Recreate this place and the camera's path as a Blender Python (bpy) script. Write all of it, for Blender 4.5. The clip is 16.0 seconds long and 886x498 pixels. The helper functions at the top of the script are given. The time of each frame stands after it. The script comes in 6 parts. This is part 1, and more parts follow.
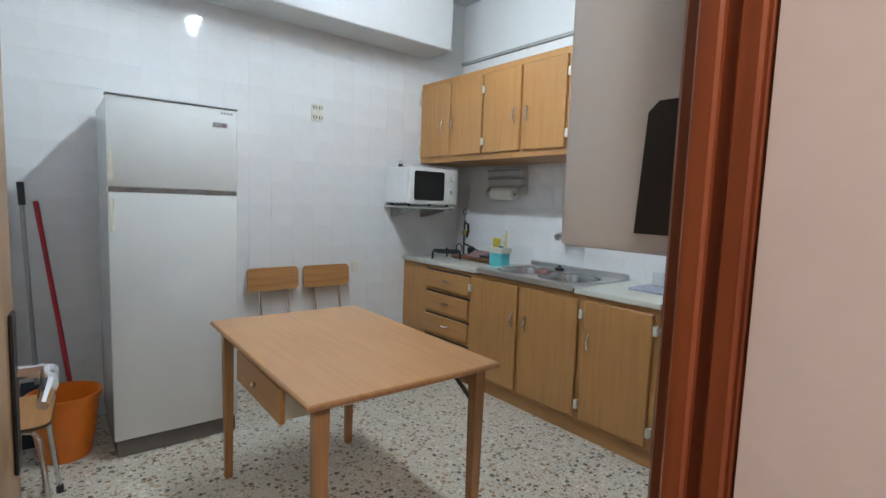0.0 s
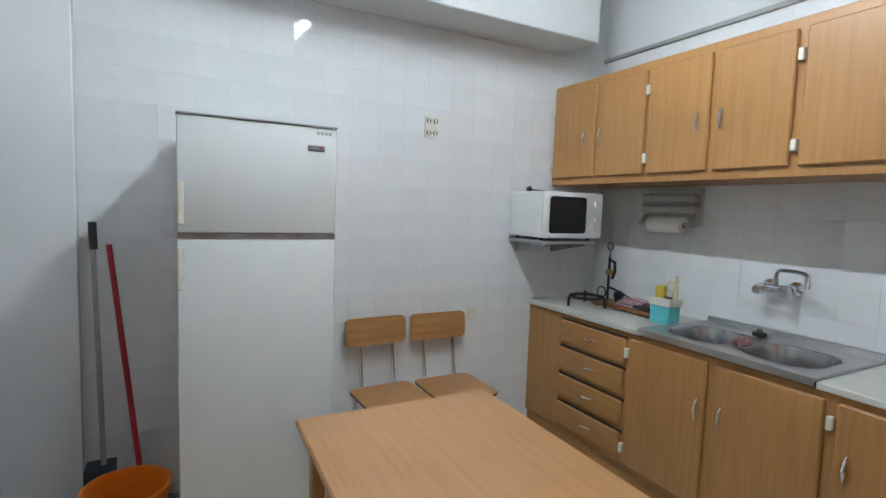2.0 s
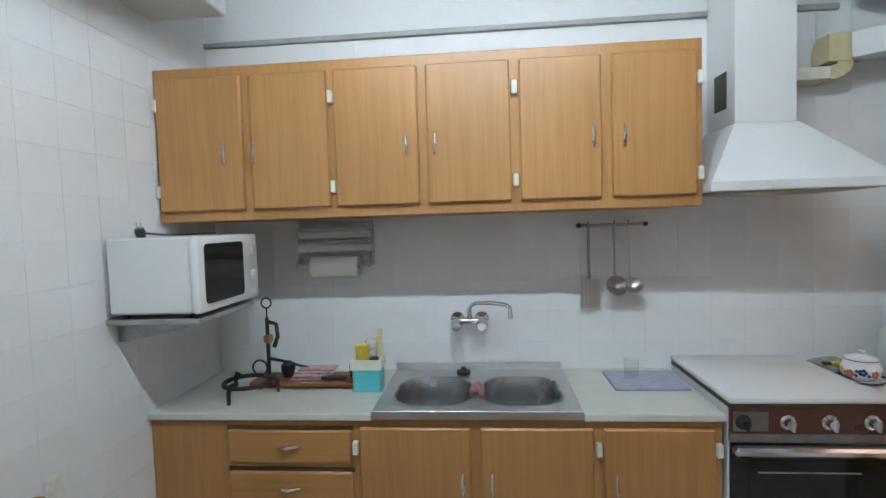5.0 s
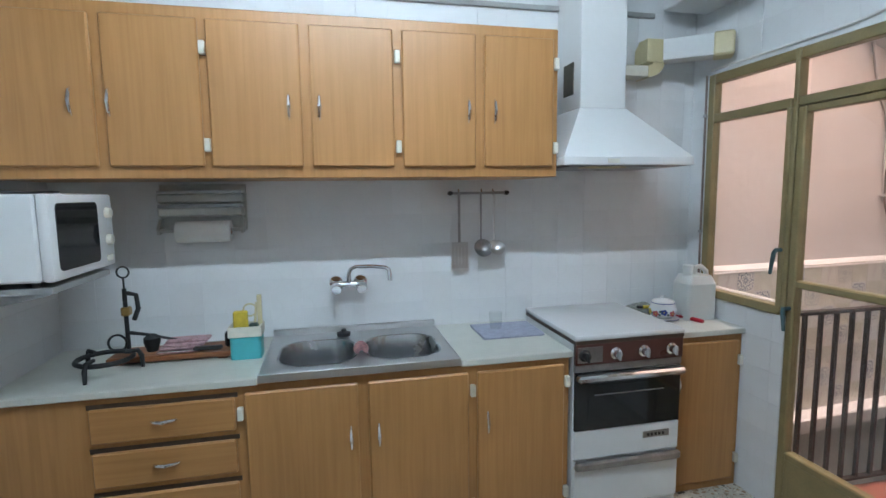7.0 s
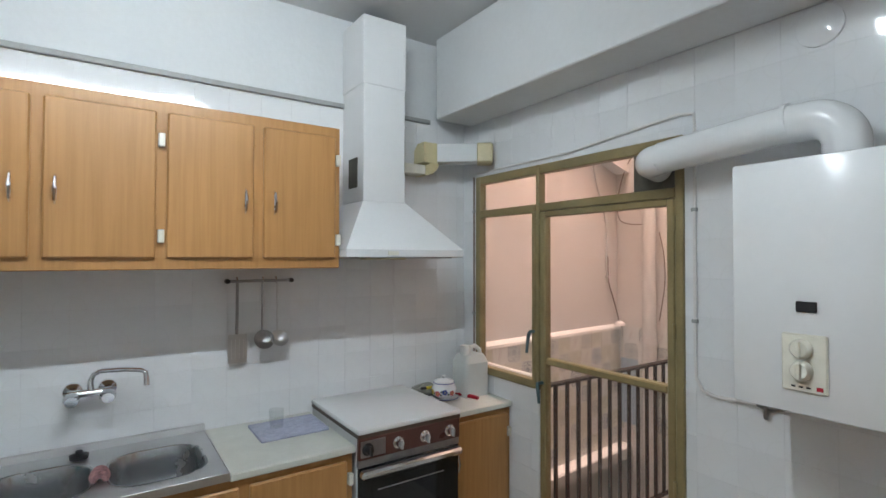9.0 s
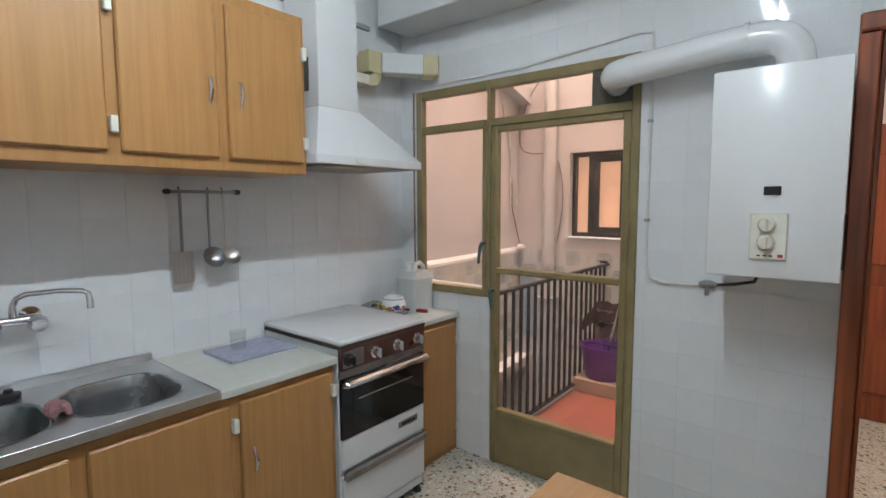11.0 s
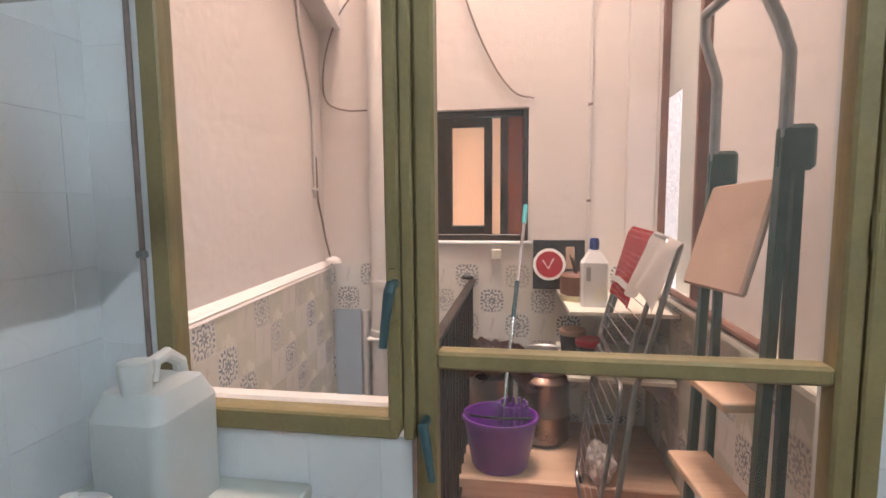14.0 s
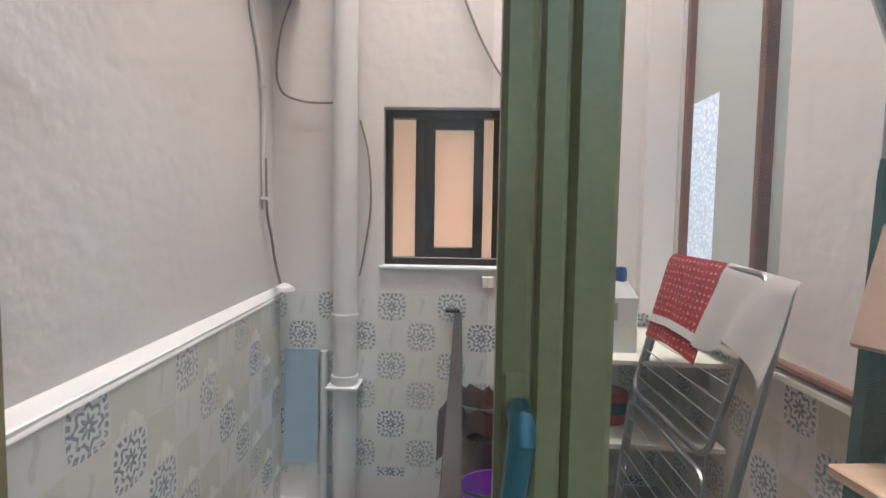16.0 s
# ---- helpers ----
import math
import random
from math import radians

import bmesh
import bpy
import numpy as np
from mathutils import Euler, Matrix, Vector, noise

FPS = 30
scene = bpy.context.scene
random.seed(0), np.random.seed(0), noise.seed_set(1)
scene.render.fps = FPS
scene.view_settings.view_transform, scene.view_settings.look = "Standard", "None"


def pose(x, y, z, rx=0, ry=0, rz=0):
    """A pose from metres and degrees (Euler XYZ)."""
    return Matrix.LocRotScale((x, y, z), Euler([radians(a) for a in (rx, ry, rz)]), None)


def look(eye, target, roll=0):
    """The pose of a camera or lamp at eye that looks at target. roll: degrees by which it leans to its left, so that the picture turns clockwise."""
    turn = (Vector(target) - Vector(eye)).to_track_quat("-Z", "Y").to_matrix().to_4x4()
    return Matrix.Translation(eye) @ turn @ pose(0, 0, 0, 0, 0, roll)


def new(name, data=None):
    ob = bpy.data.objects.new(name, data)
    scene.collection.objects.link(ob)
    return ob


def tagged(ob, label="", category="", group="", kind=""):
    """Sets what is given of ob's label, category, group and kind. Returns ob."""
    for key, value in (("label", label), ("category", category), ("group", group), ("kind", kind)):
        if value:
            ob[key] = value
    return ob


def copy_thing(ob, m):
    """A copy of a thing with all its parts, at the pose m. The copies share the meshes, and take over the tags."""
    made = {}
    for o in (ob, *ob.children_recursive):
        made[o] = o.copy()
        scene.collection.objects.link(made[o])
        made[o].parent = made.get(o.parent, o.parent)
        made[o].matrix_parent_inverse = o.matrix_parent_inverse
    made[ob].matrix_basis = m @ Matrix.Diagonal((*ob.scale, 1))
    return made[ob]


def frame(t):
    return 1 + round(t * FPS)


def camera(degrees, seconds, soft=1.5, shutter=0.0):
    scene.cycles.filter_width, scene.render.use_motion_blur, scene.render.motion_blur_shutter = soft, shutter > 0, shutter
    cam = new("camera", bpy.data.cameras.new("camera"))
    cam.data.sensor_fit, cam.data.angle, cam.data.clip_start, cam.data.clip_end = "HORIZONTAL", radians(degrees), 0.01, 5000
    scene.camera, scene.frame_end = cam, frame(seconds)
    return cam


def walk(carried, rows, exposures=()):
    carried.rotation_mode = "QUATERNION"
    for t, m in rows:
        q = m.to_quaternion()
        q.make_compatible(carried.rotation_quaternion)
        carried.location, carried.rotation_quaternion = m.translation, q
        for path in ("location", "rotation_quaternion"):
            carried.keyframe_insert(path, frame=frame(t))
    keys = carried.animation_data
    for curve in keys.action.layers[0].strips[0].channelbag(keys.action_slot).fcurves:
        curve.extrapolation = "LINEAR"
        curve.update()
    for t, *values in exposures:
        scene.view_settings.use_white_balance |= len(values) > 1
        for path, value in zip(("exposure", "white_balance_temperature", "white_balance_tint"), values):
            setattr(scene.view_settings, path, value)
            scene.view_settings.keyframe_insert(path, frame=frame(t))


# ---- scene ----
cam = camera(83.4, 16.0)
PATH = [
    (0, (3.501, -2.959, 1.336), (1.947, -1.714, 1.148), 2.1),
    (0.5, (3.263, -2.829, 1.329), (1.502, -1.907, 1.113), 1.9),
    (1, (3.07, -2.75, 1.348), (1.186, -2.121, 1.111), 2.0),
    (1.2, (3.005, -2.733, 1.365), (1.11, -2.197, 1.125), 1.8),
    (1.5, (2.916, -2.712, 1.395), (1.015, -2.121, 1.194), 1.4),
    (2, (2.726, -2.715, 1.475), (0.964, -1.783, 1.31), 2.0),
    (2.5, (2.549, -2.671, 1.517), (1.03, -1.373, 1.442), 4.1),
    (3, (2.302, -2.53, 1.597), (0.985, -1.026, 1.627), 4.1),
    (3.2, (2.193, -2.493, 1.612), (0.96, -0.92, 1.661), 3.8),
    (5.3, (1.332, -2.504, 1.615), (1.269, -0.51, 1.471), -2.0),
    (5.5, (1.288, -2.525, 1.592), (1.271, -0.535, 1.393), -2.0),
    (6, (1.246, -2.568, 1.521), (1.345, -0.593, 1.223), -1.9),
    (6.5, (1.244, -2.604, 1.491), (1.473, -0.637, 1.211), -1.6),
    (7, (1.257, -2.599, 1.582), (1.685, -0.658, 1.362), -0.7),
    (7.5, (1.299, -2.605, 1.612), (1.928, -0.712, 1.461), -0.3),
    (8, (1.32, -2.61, 1.624), (2.142, -0.789, 1.535), 0.2),
    (8.5, (1.347, -2.637, 1.66), (2.326, -0.893, 1.655), 0.4),
    (9, (1.355, -2.639, 1.705), (2.488, -0.991, 1.739), 0.1),
    (9.5, (1.366, -2.632, 1.674), (2.607, -1.064, 1.62), -0.2),
    (10, (1.388, -2.585, 1.601), (2.709, -1.091, 1.462), -0.2),
    (10.2, (1.394, -2.542, 1.575), (2.748, -1.08, 1.409), -0.1),
    (10.75, (1.03, -2.43, 1.55), (2.516, -1.09, 1.37), -0.1),
    (11.3, (0.93, -2.02, 1.51), (2.568, -0.873, 1.31), -0.3),
    (11.9, (1.02, -1.66, 1.47), (2.769, -0.69, 1.25), -0.7),
    (12.5, (1.346, -1.551, 1.449), (3.167, -0.757, 1.221), -1.0),
    (12.8, (1.494, -1.399, 1.44), (3.362, -0.72, 1.215), -1.2),
    (13, (1.628, -1.313, 1.462), (3.516, -0.698, 1.226), -1.5),
    (13.5, (1.975, -1.085, 1.476), (3.912, -0.643, 1.253), -1.6),
    (14, (2.404, -0.905, 1.457), (4.37, -0.591, 1.263), -0.5),
    (14.5, (2.742, -0.787, 1.477), (4.726, -0.610, 1.314), 0.1),
    (15, (2.916, -0.687, 1.45), (4.911, -0.613, 1.349), 0.7),
    (15.5, (2.938, -0.643, 1.448), (4.935, -0.598, 1.351), 0.6),
    (16, (2.925, -0.617, 1.452), (4.922, -0.541, 1.326), 0.9),
]
walk(cam, [(t, look(eye, target, roll)) for t, eye, target, roll in PATH],
     [(0, 0.12, 6500, 10), (0.3, -0.04, 6400, 8), (0.8, -0.08, 6500, 12), (1.2, -0.03, 6500, 11), (1.8, 0.02, 6500, 10), (2.3, 0.04, 6700, 10), (2.8, 0.2, 6700, 10), (3.2, 0.24, 6700, 10), (4.3, 0.12, 6500, 9),
      (5.5, 0.02, 6400, 9), (6.2, -0.02, 6200, 8), (6.8, 0.0, 5900, 6), (7.3, 0.28, 6100, 7), (8.0, 0.11, 6300, 8), (8.5, 0.0, 6500, 10), (9.5, -0.08, 6700, 10), (12.5, 0.12, 6500, 10), (13.8, 0.24, 6500, 10), (14.5, 0.16, 5500, -2), (15, 0.15, 5100, -12), (15.5, 0.15, 4950, -14), (16, 0.0, 5050, -10)])
TUBE_W, PATIO_W = 285, 530

# ---- light ----
world = bpy.data.worlds.new("sky")
scene.world = world
world.use_nodes = True
wn = world.node_tree.nodes
sky = wn.new("ShaderNodeTexSky")
sky.sky_type = "NISHITA"
sky.sun_disc = False
sky.sun_elevation = radians(60)
sky.sun_rotation = radians(200)
world.node_tree.links.new(sky.outputs[0], wn["Background"].inputs[0])
wn["Background"].inputs[1].default_value = 0.1


def lamp(name, kind, m, energy, colour, **settings):
    data = bpy.data.lights.new(name, kind)
    data.energy, data.color = energy, colour
    if kind == "AREA":
        data.shape, data.size, data.size_y = "RECTANGLE", settings["size"], settings["size_y"]
    if kind == "SUN":
        data.angle = settings["angle"]
    ob = new(name, data)
    ob.matrix_world = m
    return ob


lamp("sun", "SUN", look((4.4, -3, 9), (4.4, -0.6, 0)), 1.0, (1.0, 0.80, 0.73), angle=radians(20))
# daylight that falls down the patio shaft
lamp("patio_daylight", "AREA", pose(4.45, -0.62, 7.6, 0, 0, 0), PATIO_W, (1.0, 0.75, 0.66), size=1.8, size_y=1.8)
# the hall lamp outside the kitchen door
lamp("hall_light", "AREA", pose(4.3, -3.0, 2.55, 0, 0, 0), 32, (1.0, 0.86, 0.76), size=0.4, size_y=0.4)


# ---- materials ----
def rgb(h):
    v = [int(h[i:i + 2], 16) / 255 for i in (0, 2, 4)]
    return tuple(c / 12.92 if c < 0.04045 else ((c + 0.055) / 1.055) ** 2.4 for c in v) + (1,)


def material(name, colour, rough=0.5, metal=0.0, spec=0.5):
    m = bpy.data.materials.new(name)
    m.use_nodes = True
    b = m.node_tree.nodes["Principled BSDF"]
    b.inputs["Base Color"].default_value = (*colour[:3], 1)
    b.inputs["Roughness"].default_value = rough
    b.inputs["Metallic"].default_value = metal
    b.inputs["Specular IOR Level"].default_value = spec
    return m, m.node_tree, b


def worn(name, colour, rough=0.5, metal=0.0, dark=0.75, scale=4.0, fine=60.0, bump=0.15, dist=0.004, stretch=(1, 1, 1), rvar=0.12, spec=0.5, by_piece=0.0):
    """A surface whose colour, gloss and relief vary at two scales."""
    m, nt, b = material(name, colour, rough, metal, spec)
    n, l = nt.nodes, nt.links
    tc = n.new("ShaderNodeTexCoord")
    mp = n.new("ShaderNodeMapping")
    mp.inputs["Scale"].default_value = stretch
    l.new(tc.outputs["Object"], mp.inputs["Vector"])
    big, small = n.new("ShaderNodeTexNoise"), n.new("ShaderNodeTexNoise")
    big.inputs["Scale"].default_value, big.inputs["Detail"].default_value = scale, 5
    small.inputs["Scale"].default_value, small.inputs["Detail"].default_value = fine, 3
    for t in (big, small):
        l.new(mp.outputs[0], t.inputs["Vector"])
    mix = n.new("ShaderNodeMix")
    mix.data_type, mix.blend_type = "RGBA", "MIX"
    ramp = n.new("ShaderNodeValToRGB")
    ramp.color_ramp.elements[0].position, ramp.color_ramp.elements[1].position = 0.32, 0.68
    ramp.color_ramp.elements[0].color = (*[c * dark for c in colour[:3]], 1)
    ramp.color_ramp.elements[1].color = (*colour[:3], 1)
    l.new(big.outputs[0], ramp.inputs[0])
    mul = n.new("ShaderNodeMix")
    mul.data_type, mul.blend_type = "RGBA", "MULTIPLY"
    mul.inputs["Factor"].default_value = (1 - dark) * 0.9
    l.new(ramp.outputs[0], mul.inputs["A"])
    l.new(small.outputs[0], mul.inputs["B"])
    last = mul.outputs["Result"]
    if by_piece:
        info = n.new("ShaderNodeObjectInfo")
        rng = n.new("ShaderNodeMapRange")
        rng.inputs["To Min"].default_value, rng.inputs["To Max"].default_value = 1 - by_piece, 1.0
        l.new(info.outputs["Random"], rng.inputs["Value"])
        hs = n.new("ShaderNodeHueSaturation")
        l.new(last, hs.inputs["Color"])
        l.new(rng.outputs[0], hs.inputs["Value"])
        last = hs.outputs[0]
    l.new(last, b.inputs["Base Color"])
    rr = n.new("ShaderNodeMapRange")
    rr.inputs["To Min"].default_value, rr.inputs["To Max"].default_value = max(0.03, rough - rvar), min(1, rough + rvar)
    l.new(big.outputs[0], rr.inputs["Value"])
    l.new(rr.outputs[0], b.inputs["Roughness"])
    if bump:
        bp = n.new("ShaderNodeBump")
        bp.inputs["Strength"].default_value, bp.inputs["Distance"].default_value = bump, dist
        l.new(small.outputs[0], bp.inputs["Height"])
        l.new(bp.outputs[0], b.inputs["Normal"])
    return m


def wood(name, light, dark, axis="Z", rough=0.38, scale=1.0):
    """Laminate or timber with grain along one axis."""
    m, nt, b = material(name, light, rough)
    n, l = nt.nodes, nt.links
    tc, mp = n.new("ShaderNodeTexCoord"), n.new("ShaderNodeMapping")
    mp.inputs["Scale"].default_value = {"Z": (55, 55, 2.2), "X": (2.2, 55, 55), "Y": (55, 2.2, 55)}[axis]
    l.new(tc.outputs["Object"], mp.inputs["Vector"])
    g, g2 = n.new("ShaderNodeTexNoise"), n.new("ShaderNodeTexNoise")
    g.inputs["Scale"].default_value, g.inputs["Detail"].default_value, g.inputs["Distortion"].default_value = scale, 6, 0.4
    g2.inputs["Scale"].default_value = 2.0
    l.new(mp.outputs[0], g.inputs["Vector"])
    l.new(tc.outputs["Object"], g2.inputs["Vector"])
    ramp = n.new("ShaderNodeValToRGB")
    ramp.color_ramp.elements[0].position, ramp.color_ramp.elements[1].position = 0.3, 0.62
    ramp.color_ramp.elements[0].color, ramp.color_ramp.elements[1].color = (*dark, 1), (*light, 1)
    l.new(g.outputs[0], ramp.inputs[0])
    hs = n.new("ShaderNodeHueSaturation")
    rng = n.new("ShaderNodeMapRange")
    rng.inputs["To Min"].default_value, rng.inputs["To Max"].default_value = 0.82, 1.15
    l.new(g2.outputs[0], rng.inputs["Value"])
    l.new(rng.outputs[0], hs.inputs["Value"])
    l.new(ramp.outputs[0], hs.inputs["Color"])
    l.new(hs.outputs[0], b.inputs["Base Color"])
    bp = n.new("ShaderNodeBump")
    bp.inputs["Strength"].default_value, bp.inputs["Distance"].default_value = 0.12, 0.001
    l.new(g.outputs[0], bp.inputs["Height"])
    l.new(bp.outputs[0], b.inputs["Normal"])
    return m


def terrazzo():
    m, nt, b = material("terrazzo", (0.5, 0.47, 0.4), 0.3)
    n, l = nt.nodes, nt.links
    tc = n.new("ShaderNodeTexCoord")
    base = (0.52, 0.50, 0.43, 1)
    last = None
    for scale, cut, cols in ((44, 0.60, ((0.26, 0.15, 0.08), (0.05, 0.045, 0.04), (0.36, 0.26, 0.15), (0.66, 0.62, 0.54))),
                             (105, 0.5, ((0.10, 0.12, 0.10), (0.34, 0.24, 0.16), (0.65, 0.62, 0.55), (0.4, 0.36, 0.3)))):
        v = n.new("ShaderNodeTexVoronoi")
        v.inputs["Scale"].default_value, v.inputs["Randomness"].default_value = scale, 1
        l.new(tc.outputs["Object"], v.inputs["Vector"])
        sep = n.new("ShaderNodeSeparateColor")
        l.new(v.outputs["Color"], sep.inputs[0])
        chip = n.new("ShaderNodeValToRGB")
        chip.color_ramp.interpolation = "CONSTANT"
        while len(chip.color_ramp.elements) < 4:
            chip.color_ramp.elements.new(0.5)
        for e, p, c in zip(chip.color_ramp.elements, (0, 0.28, 0.5, 0.7), cols):
            e.position, e.color = p, (*c, 1)
        l.new(sep.outputs[0], chip.inputs[0])
        size = n.new("ShaderNodeMapRange")
        size.inputs["To Min"].default_value, size.inputs["To Max"].default_value = 0.08, cut
        l.new(sep.outputs[1], size.inputs["Value"])
        less = n.new("ShaderNodeMath")
        less.operation = "LESS_THAN"
        l.new(v.outputs["Distance"], less.inputs[0])
        l.new(size.outputs[0], less.inputs[1])
        mix = n.new("ShaderNodeMix")
        mix.data_type = "RGBA"
        l.new(less.outputs[0], mix.inputs["Factor"])
        if last:
            l.new(last, mix.inputs["A"])
        else:
            mix.inputs["A"].default_value = base
        l.new(chip.outputs[0], mix.inputs["B"])
        last = mix.outputs["Result"]
    l.new(last, b.inputs["Base Color"])
    return m


def glass(name, tint=(0.97, 0.98, 0.97), rough=0.0, haze=0.0):
    m = bpy.data.materials.new(name)
    m.use_nodes = True
    nt = m.node_tree
    n, l = nt.nodes, nt.links
    n.remove(n["Principled BSDF"])
    tr, gl, fr, mx = n.new("ShaderNodeBsdfTransparent"), n.new("ShaderNodeBsdfGlossy"), n.new("ShaderNodeLayerWeight"), n.new("ShaderNodeMixShader")
    tr.inputs[0].default_value = (*tint, 1)
    gl.inputs["Roughness"].default_value = 0.03
    fr.inputs[0].default_value = 0.5
    pw = n.new("ShaderNodeMath")
    pw.operation = "POWER"
    pw.inputs[1].default_value = 4.0
    sc = n.new("ShaderNodeMath")
    sc.operation = "MULTIPLY_ADD"
    sc.inputs[1].default_value, sc.inputs[2].default_value = 0.6, 0.03
    l.new(fr.outputs["Facing"], pw.inputs[0])
    l.new(pw.outputs[0], sc.inputs[0])
    l.new(sc.outputs[0], mx.inputs[0])
    l.new(tr.outputs[0], mx.inputs[1])
    l.new(gl.outputs[0], mx.inputs[2])
    out = mx.outputs[0]
    if haze:
        df, m2, ns = n.new("ShaderNodeBsdfDiffuse"), n.new("ShaderNodeMixShader"), n.new("ShaderNodeTexNoise")
        df.inputs[0].default_value = (0.8, 0.78, 0.74, 1)
        ns.inputs["Scale"].default_value = 3
        mr = n.new("ShaderNodeMapRange")
        mr.inputs["To Max"].default_value = haze
        l.new(ns.outputs[0], mr.inputs["Value"])
        l.new(mr.outputs[0], m2.inputs[0])
        l.new(out, m2.inputs[1])
        l.new(df.outputs[0], m2.inputs[2])
        out = m2.outputs[0]
    l.new(out, n["Material Output"].inputs[0])
    return m


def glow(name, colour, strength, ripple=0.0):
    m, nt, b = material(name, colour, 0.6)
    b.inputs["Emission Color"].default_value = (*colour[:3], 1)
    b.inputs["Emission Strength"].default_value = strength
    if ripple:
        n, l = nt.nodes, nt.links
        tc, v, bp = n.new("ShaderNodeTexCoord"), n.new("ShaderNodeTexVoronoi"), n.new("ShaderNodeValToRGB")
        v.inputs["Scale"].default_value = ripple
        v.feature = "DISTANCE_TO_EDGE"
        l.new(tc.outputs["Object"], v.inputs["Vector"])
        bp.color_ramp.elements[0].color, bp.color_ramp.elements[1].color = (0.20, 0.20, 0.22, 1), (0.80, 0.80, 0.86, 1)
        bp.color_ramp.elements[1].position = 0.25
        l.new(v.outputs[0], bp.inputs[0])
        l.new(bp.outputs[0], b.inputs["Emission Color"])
    return m


def patterned_tile(name, ring):
    """A glazed patio tile: a blue-grey rosette in a ring of petals, or a pale sprig."""
    m, nt, b = material(name, (0.72, 0.70, 0.66), 0.22)
    n, l = nt.nodes, nt.links
    tc, sep = n.new("ShaderNodeTexCoord"), n.new("ShaderNodeSeparateXYZ")
    l.new(tc.outputs["Object"], sep.inputs[0])

    def math_node(op, a, c=None):
        q = n.new("ShaderNodeMath")
        q.operation = op
        for i, v in enumerate((a, c)):
            if v is None:
                continue
            if isinstance(v, (int, float)):
                q.inputs[i].default_value = v
            else:
                l.new(v, q.inputs[i])
        return q.outputs[0]
    x, y = sep.outputs[0], sep.outputs[1]
    r = math_node("SQRT", math_node("ADD", math_node("MULTIPLY", x, x), math_node("MULTIPLY", y, y)))
    a = math_node("ARCTAN2", y, x)
    ns = n.new("ShaderNodeTexNoise")
    ns.inputs["Scale"].default_value, ns.inputs["Detail"].default_value = 120, 4
    l.new(tc.outputs["Object"], ns.inputs["Vector"])
    if ring:
        petal = math_node("COSINE", math_node("MULTIPLY", a, 8))
        square = math_node("MAXIMUM", math_node("ABSOLUTE", x), math_node("ABSOLUTE", y))
        frame_r = math_node("ADD", math_node("MULTIPLY", square, 0.65), math_node("MULTIPLY", r, 0.35))
        dashes = math_node("GREATER_THAN", math_node("COSINE", math_node("MULTIPLY", a, 20)), -0.35)
        band = math_node("MULTIPLY", dashes, math_node("LESS_THAN", math_node("ABSOLUTE", math_node("SUBTRACT", frame_r, 0.064)), 0.0075))
        ringed = math_node("LESS_THAN", math_node("ABSOLUTE", math_node("SUBTRACT", r, math_node("ADD", 0.045, math_node("MULTIPLY", petal, 0.006)))), 0.0055)
        heart = math_node("LESS_THAN", r, math_node("ADD", 0.024, math_node("MULTIPLY", petal, 0.008)))
        hole = math_node("GREATER_THAN", r, 0.006)
        shape = math_node("MAXIMUM", math_node("MAXIMUM", band, ringed), math_node("MULTIPLY", heart, hole))
        colour = (0.12, 0.15, 0.21, 1)
    else:
        shape = math_node("LESS_THAN", math_node("ABSOLUTE", math_node("SUBTRACT", x, math_node("MULTIPLY", math_node("SINE", math_node("MULTIPLY", y, 60)), 0.008))), 0.009)
        shape = math_node("MULTIPLY", shape, math_node("LESS_THAN", math_node("ABSOLUTE", y), 0.045))
        colour = (0.50, 0.42, 0.42, 1)
    info = n.new("ShaderNodeObjectInfo")
    fade = math_node("ADD", 0.42, math_node("MULTIPLY", info.outputs["Random"], 0.5)) if ring else 0.45
    worn_off = math_node("GREATER_THAN", ns.outputs[0], 0.40)
    fac = math_node("MULTIPLY", math_node("MULTIPLY", shape, worn_off), fade)
    mix = n.new("ShaderNodeMix")
    mix.data_type = "RGBA"
    rp = n.new("ShaderNodeValToRGB")
    rp.color_ramp.elements[0].color, rp.color_ramp.elements[1].color = (0.66, 0.63, 0.55, 1), (0.72, 0.71, 0.69, 1)
    l.new(info.outputs["Random"], rp.inputs[0])
    l.new(rp.outputs[0], mix.inputs["A"])
    mix.inputs["B"].default_value = colour
    l.new(fac, mix.inputs["Factor"])
    l.new(mix.outputs["Result"], b.inputs["Base Color"])
    return m


PLASTER = worn("white_plaster", (0.67, 0.69, 0.695), 0.8, dark=0.92, scale=1.5, fine=40, bump=0.2)
CEILING = worn("ceiling_paint", (0.64, 0.66, 0.67), 0.9, dark=0.93, scale=1.2, fine=50, bump=0.1)
GROUT = worn("grout", (0.74, 0.75, 0.755), 0.7, dark=0.92, scale=6, fine=120, bump=0.2)
TILE = worn("glazed_white_tile", (0.76, 0.775, 0.785), 0.06, dark=0.95, scale=2.0, fine=9, bump=0.03, dist=0.003, rvar=0.02, by_piece=0.035)
PATIO_WALL = worn("rough_patio_plaster", (0.74, 0.69, 0.66), 0.9, dark=0.93, scale=1.6, fine=18, bump=0.38, dist=0.012)
PATIO_TILE = patterned_tile("rosette_tile", True)
PATIO_PLAIN = worn("plain_cream_tile", (0.68, 0.66, 0.56), 0.25, dark=0.93, scale=5, fine=30, bump=0.05, by_piece=0.06)
PATIO_TILE2 = patterned_tile("sprig_tile", False)
RED_FLOOR = worn("red_clay_tile", (0.43, 0.125, 0.075), 0.45, dark=0.8, scale=5, fine=60, by_piece=0.12)
TERRAZZO = terrazzo()
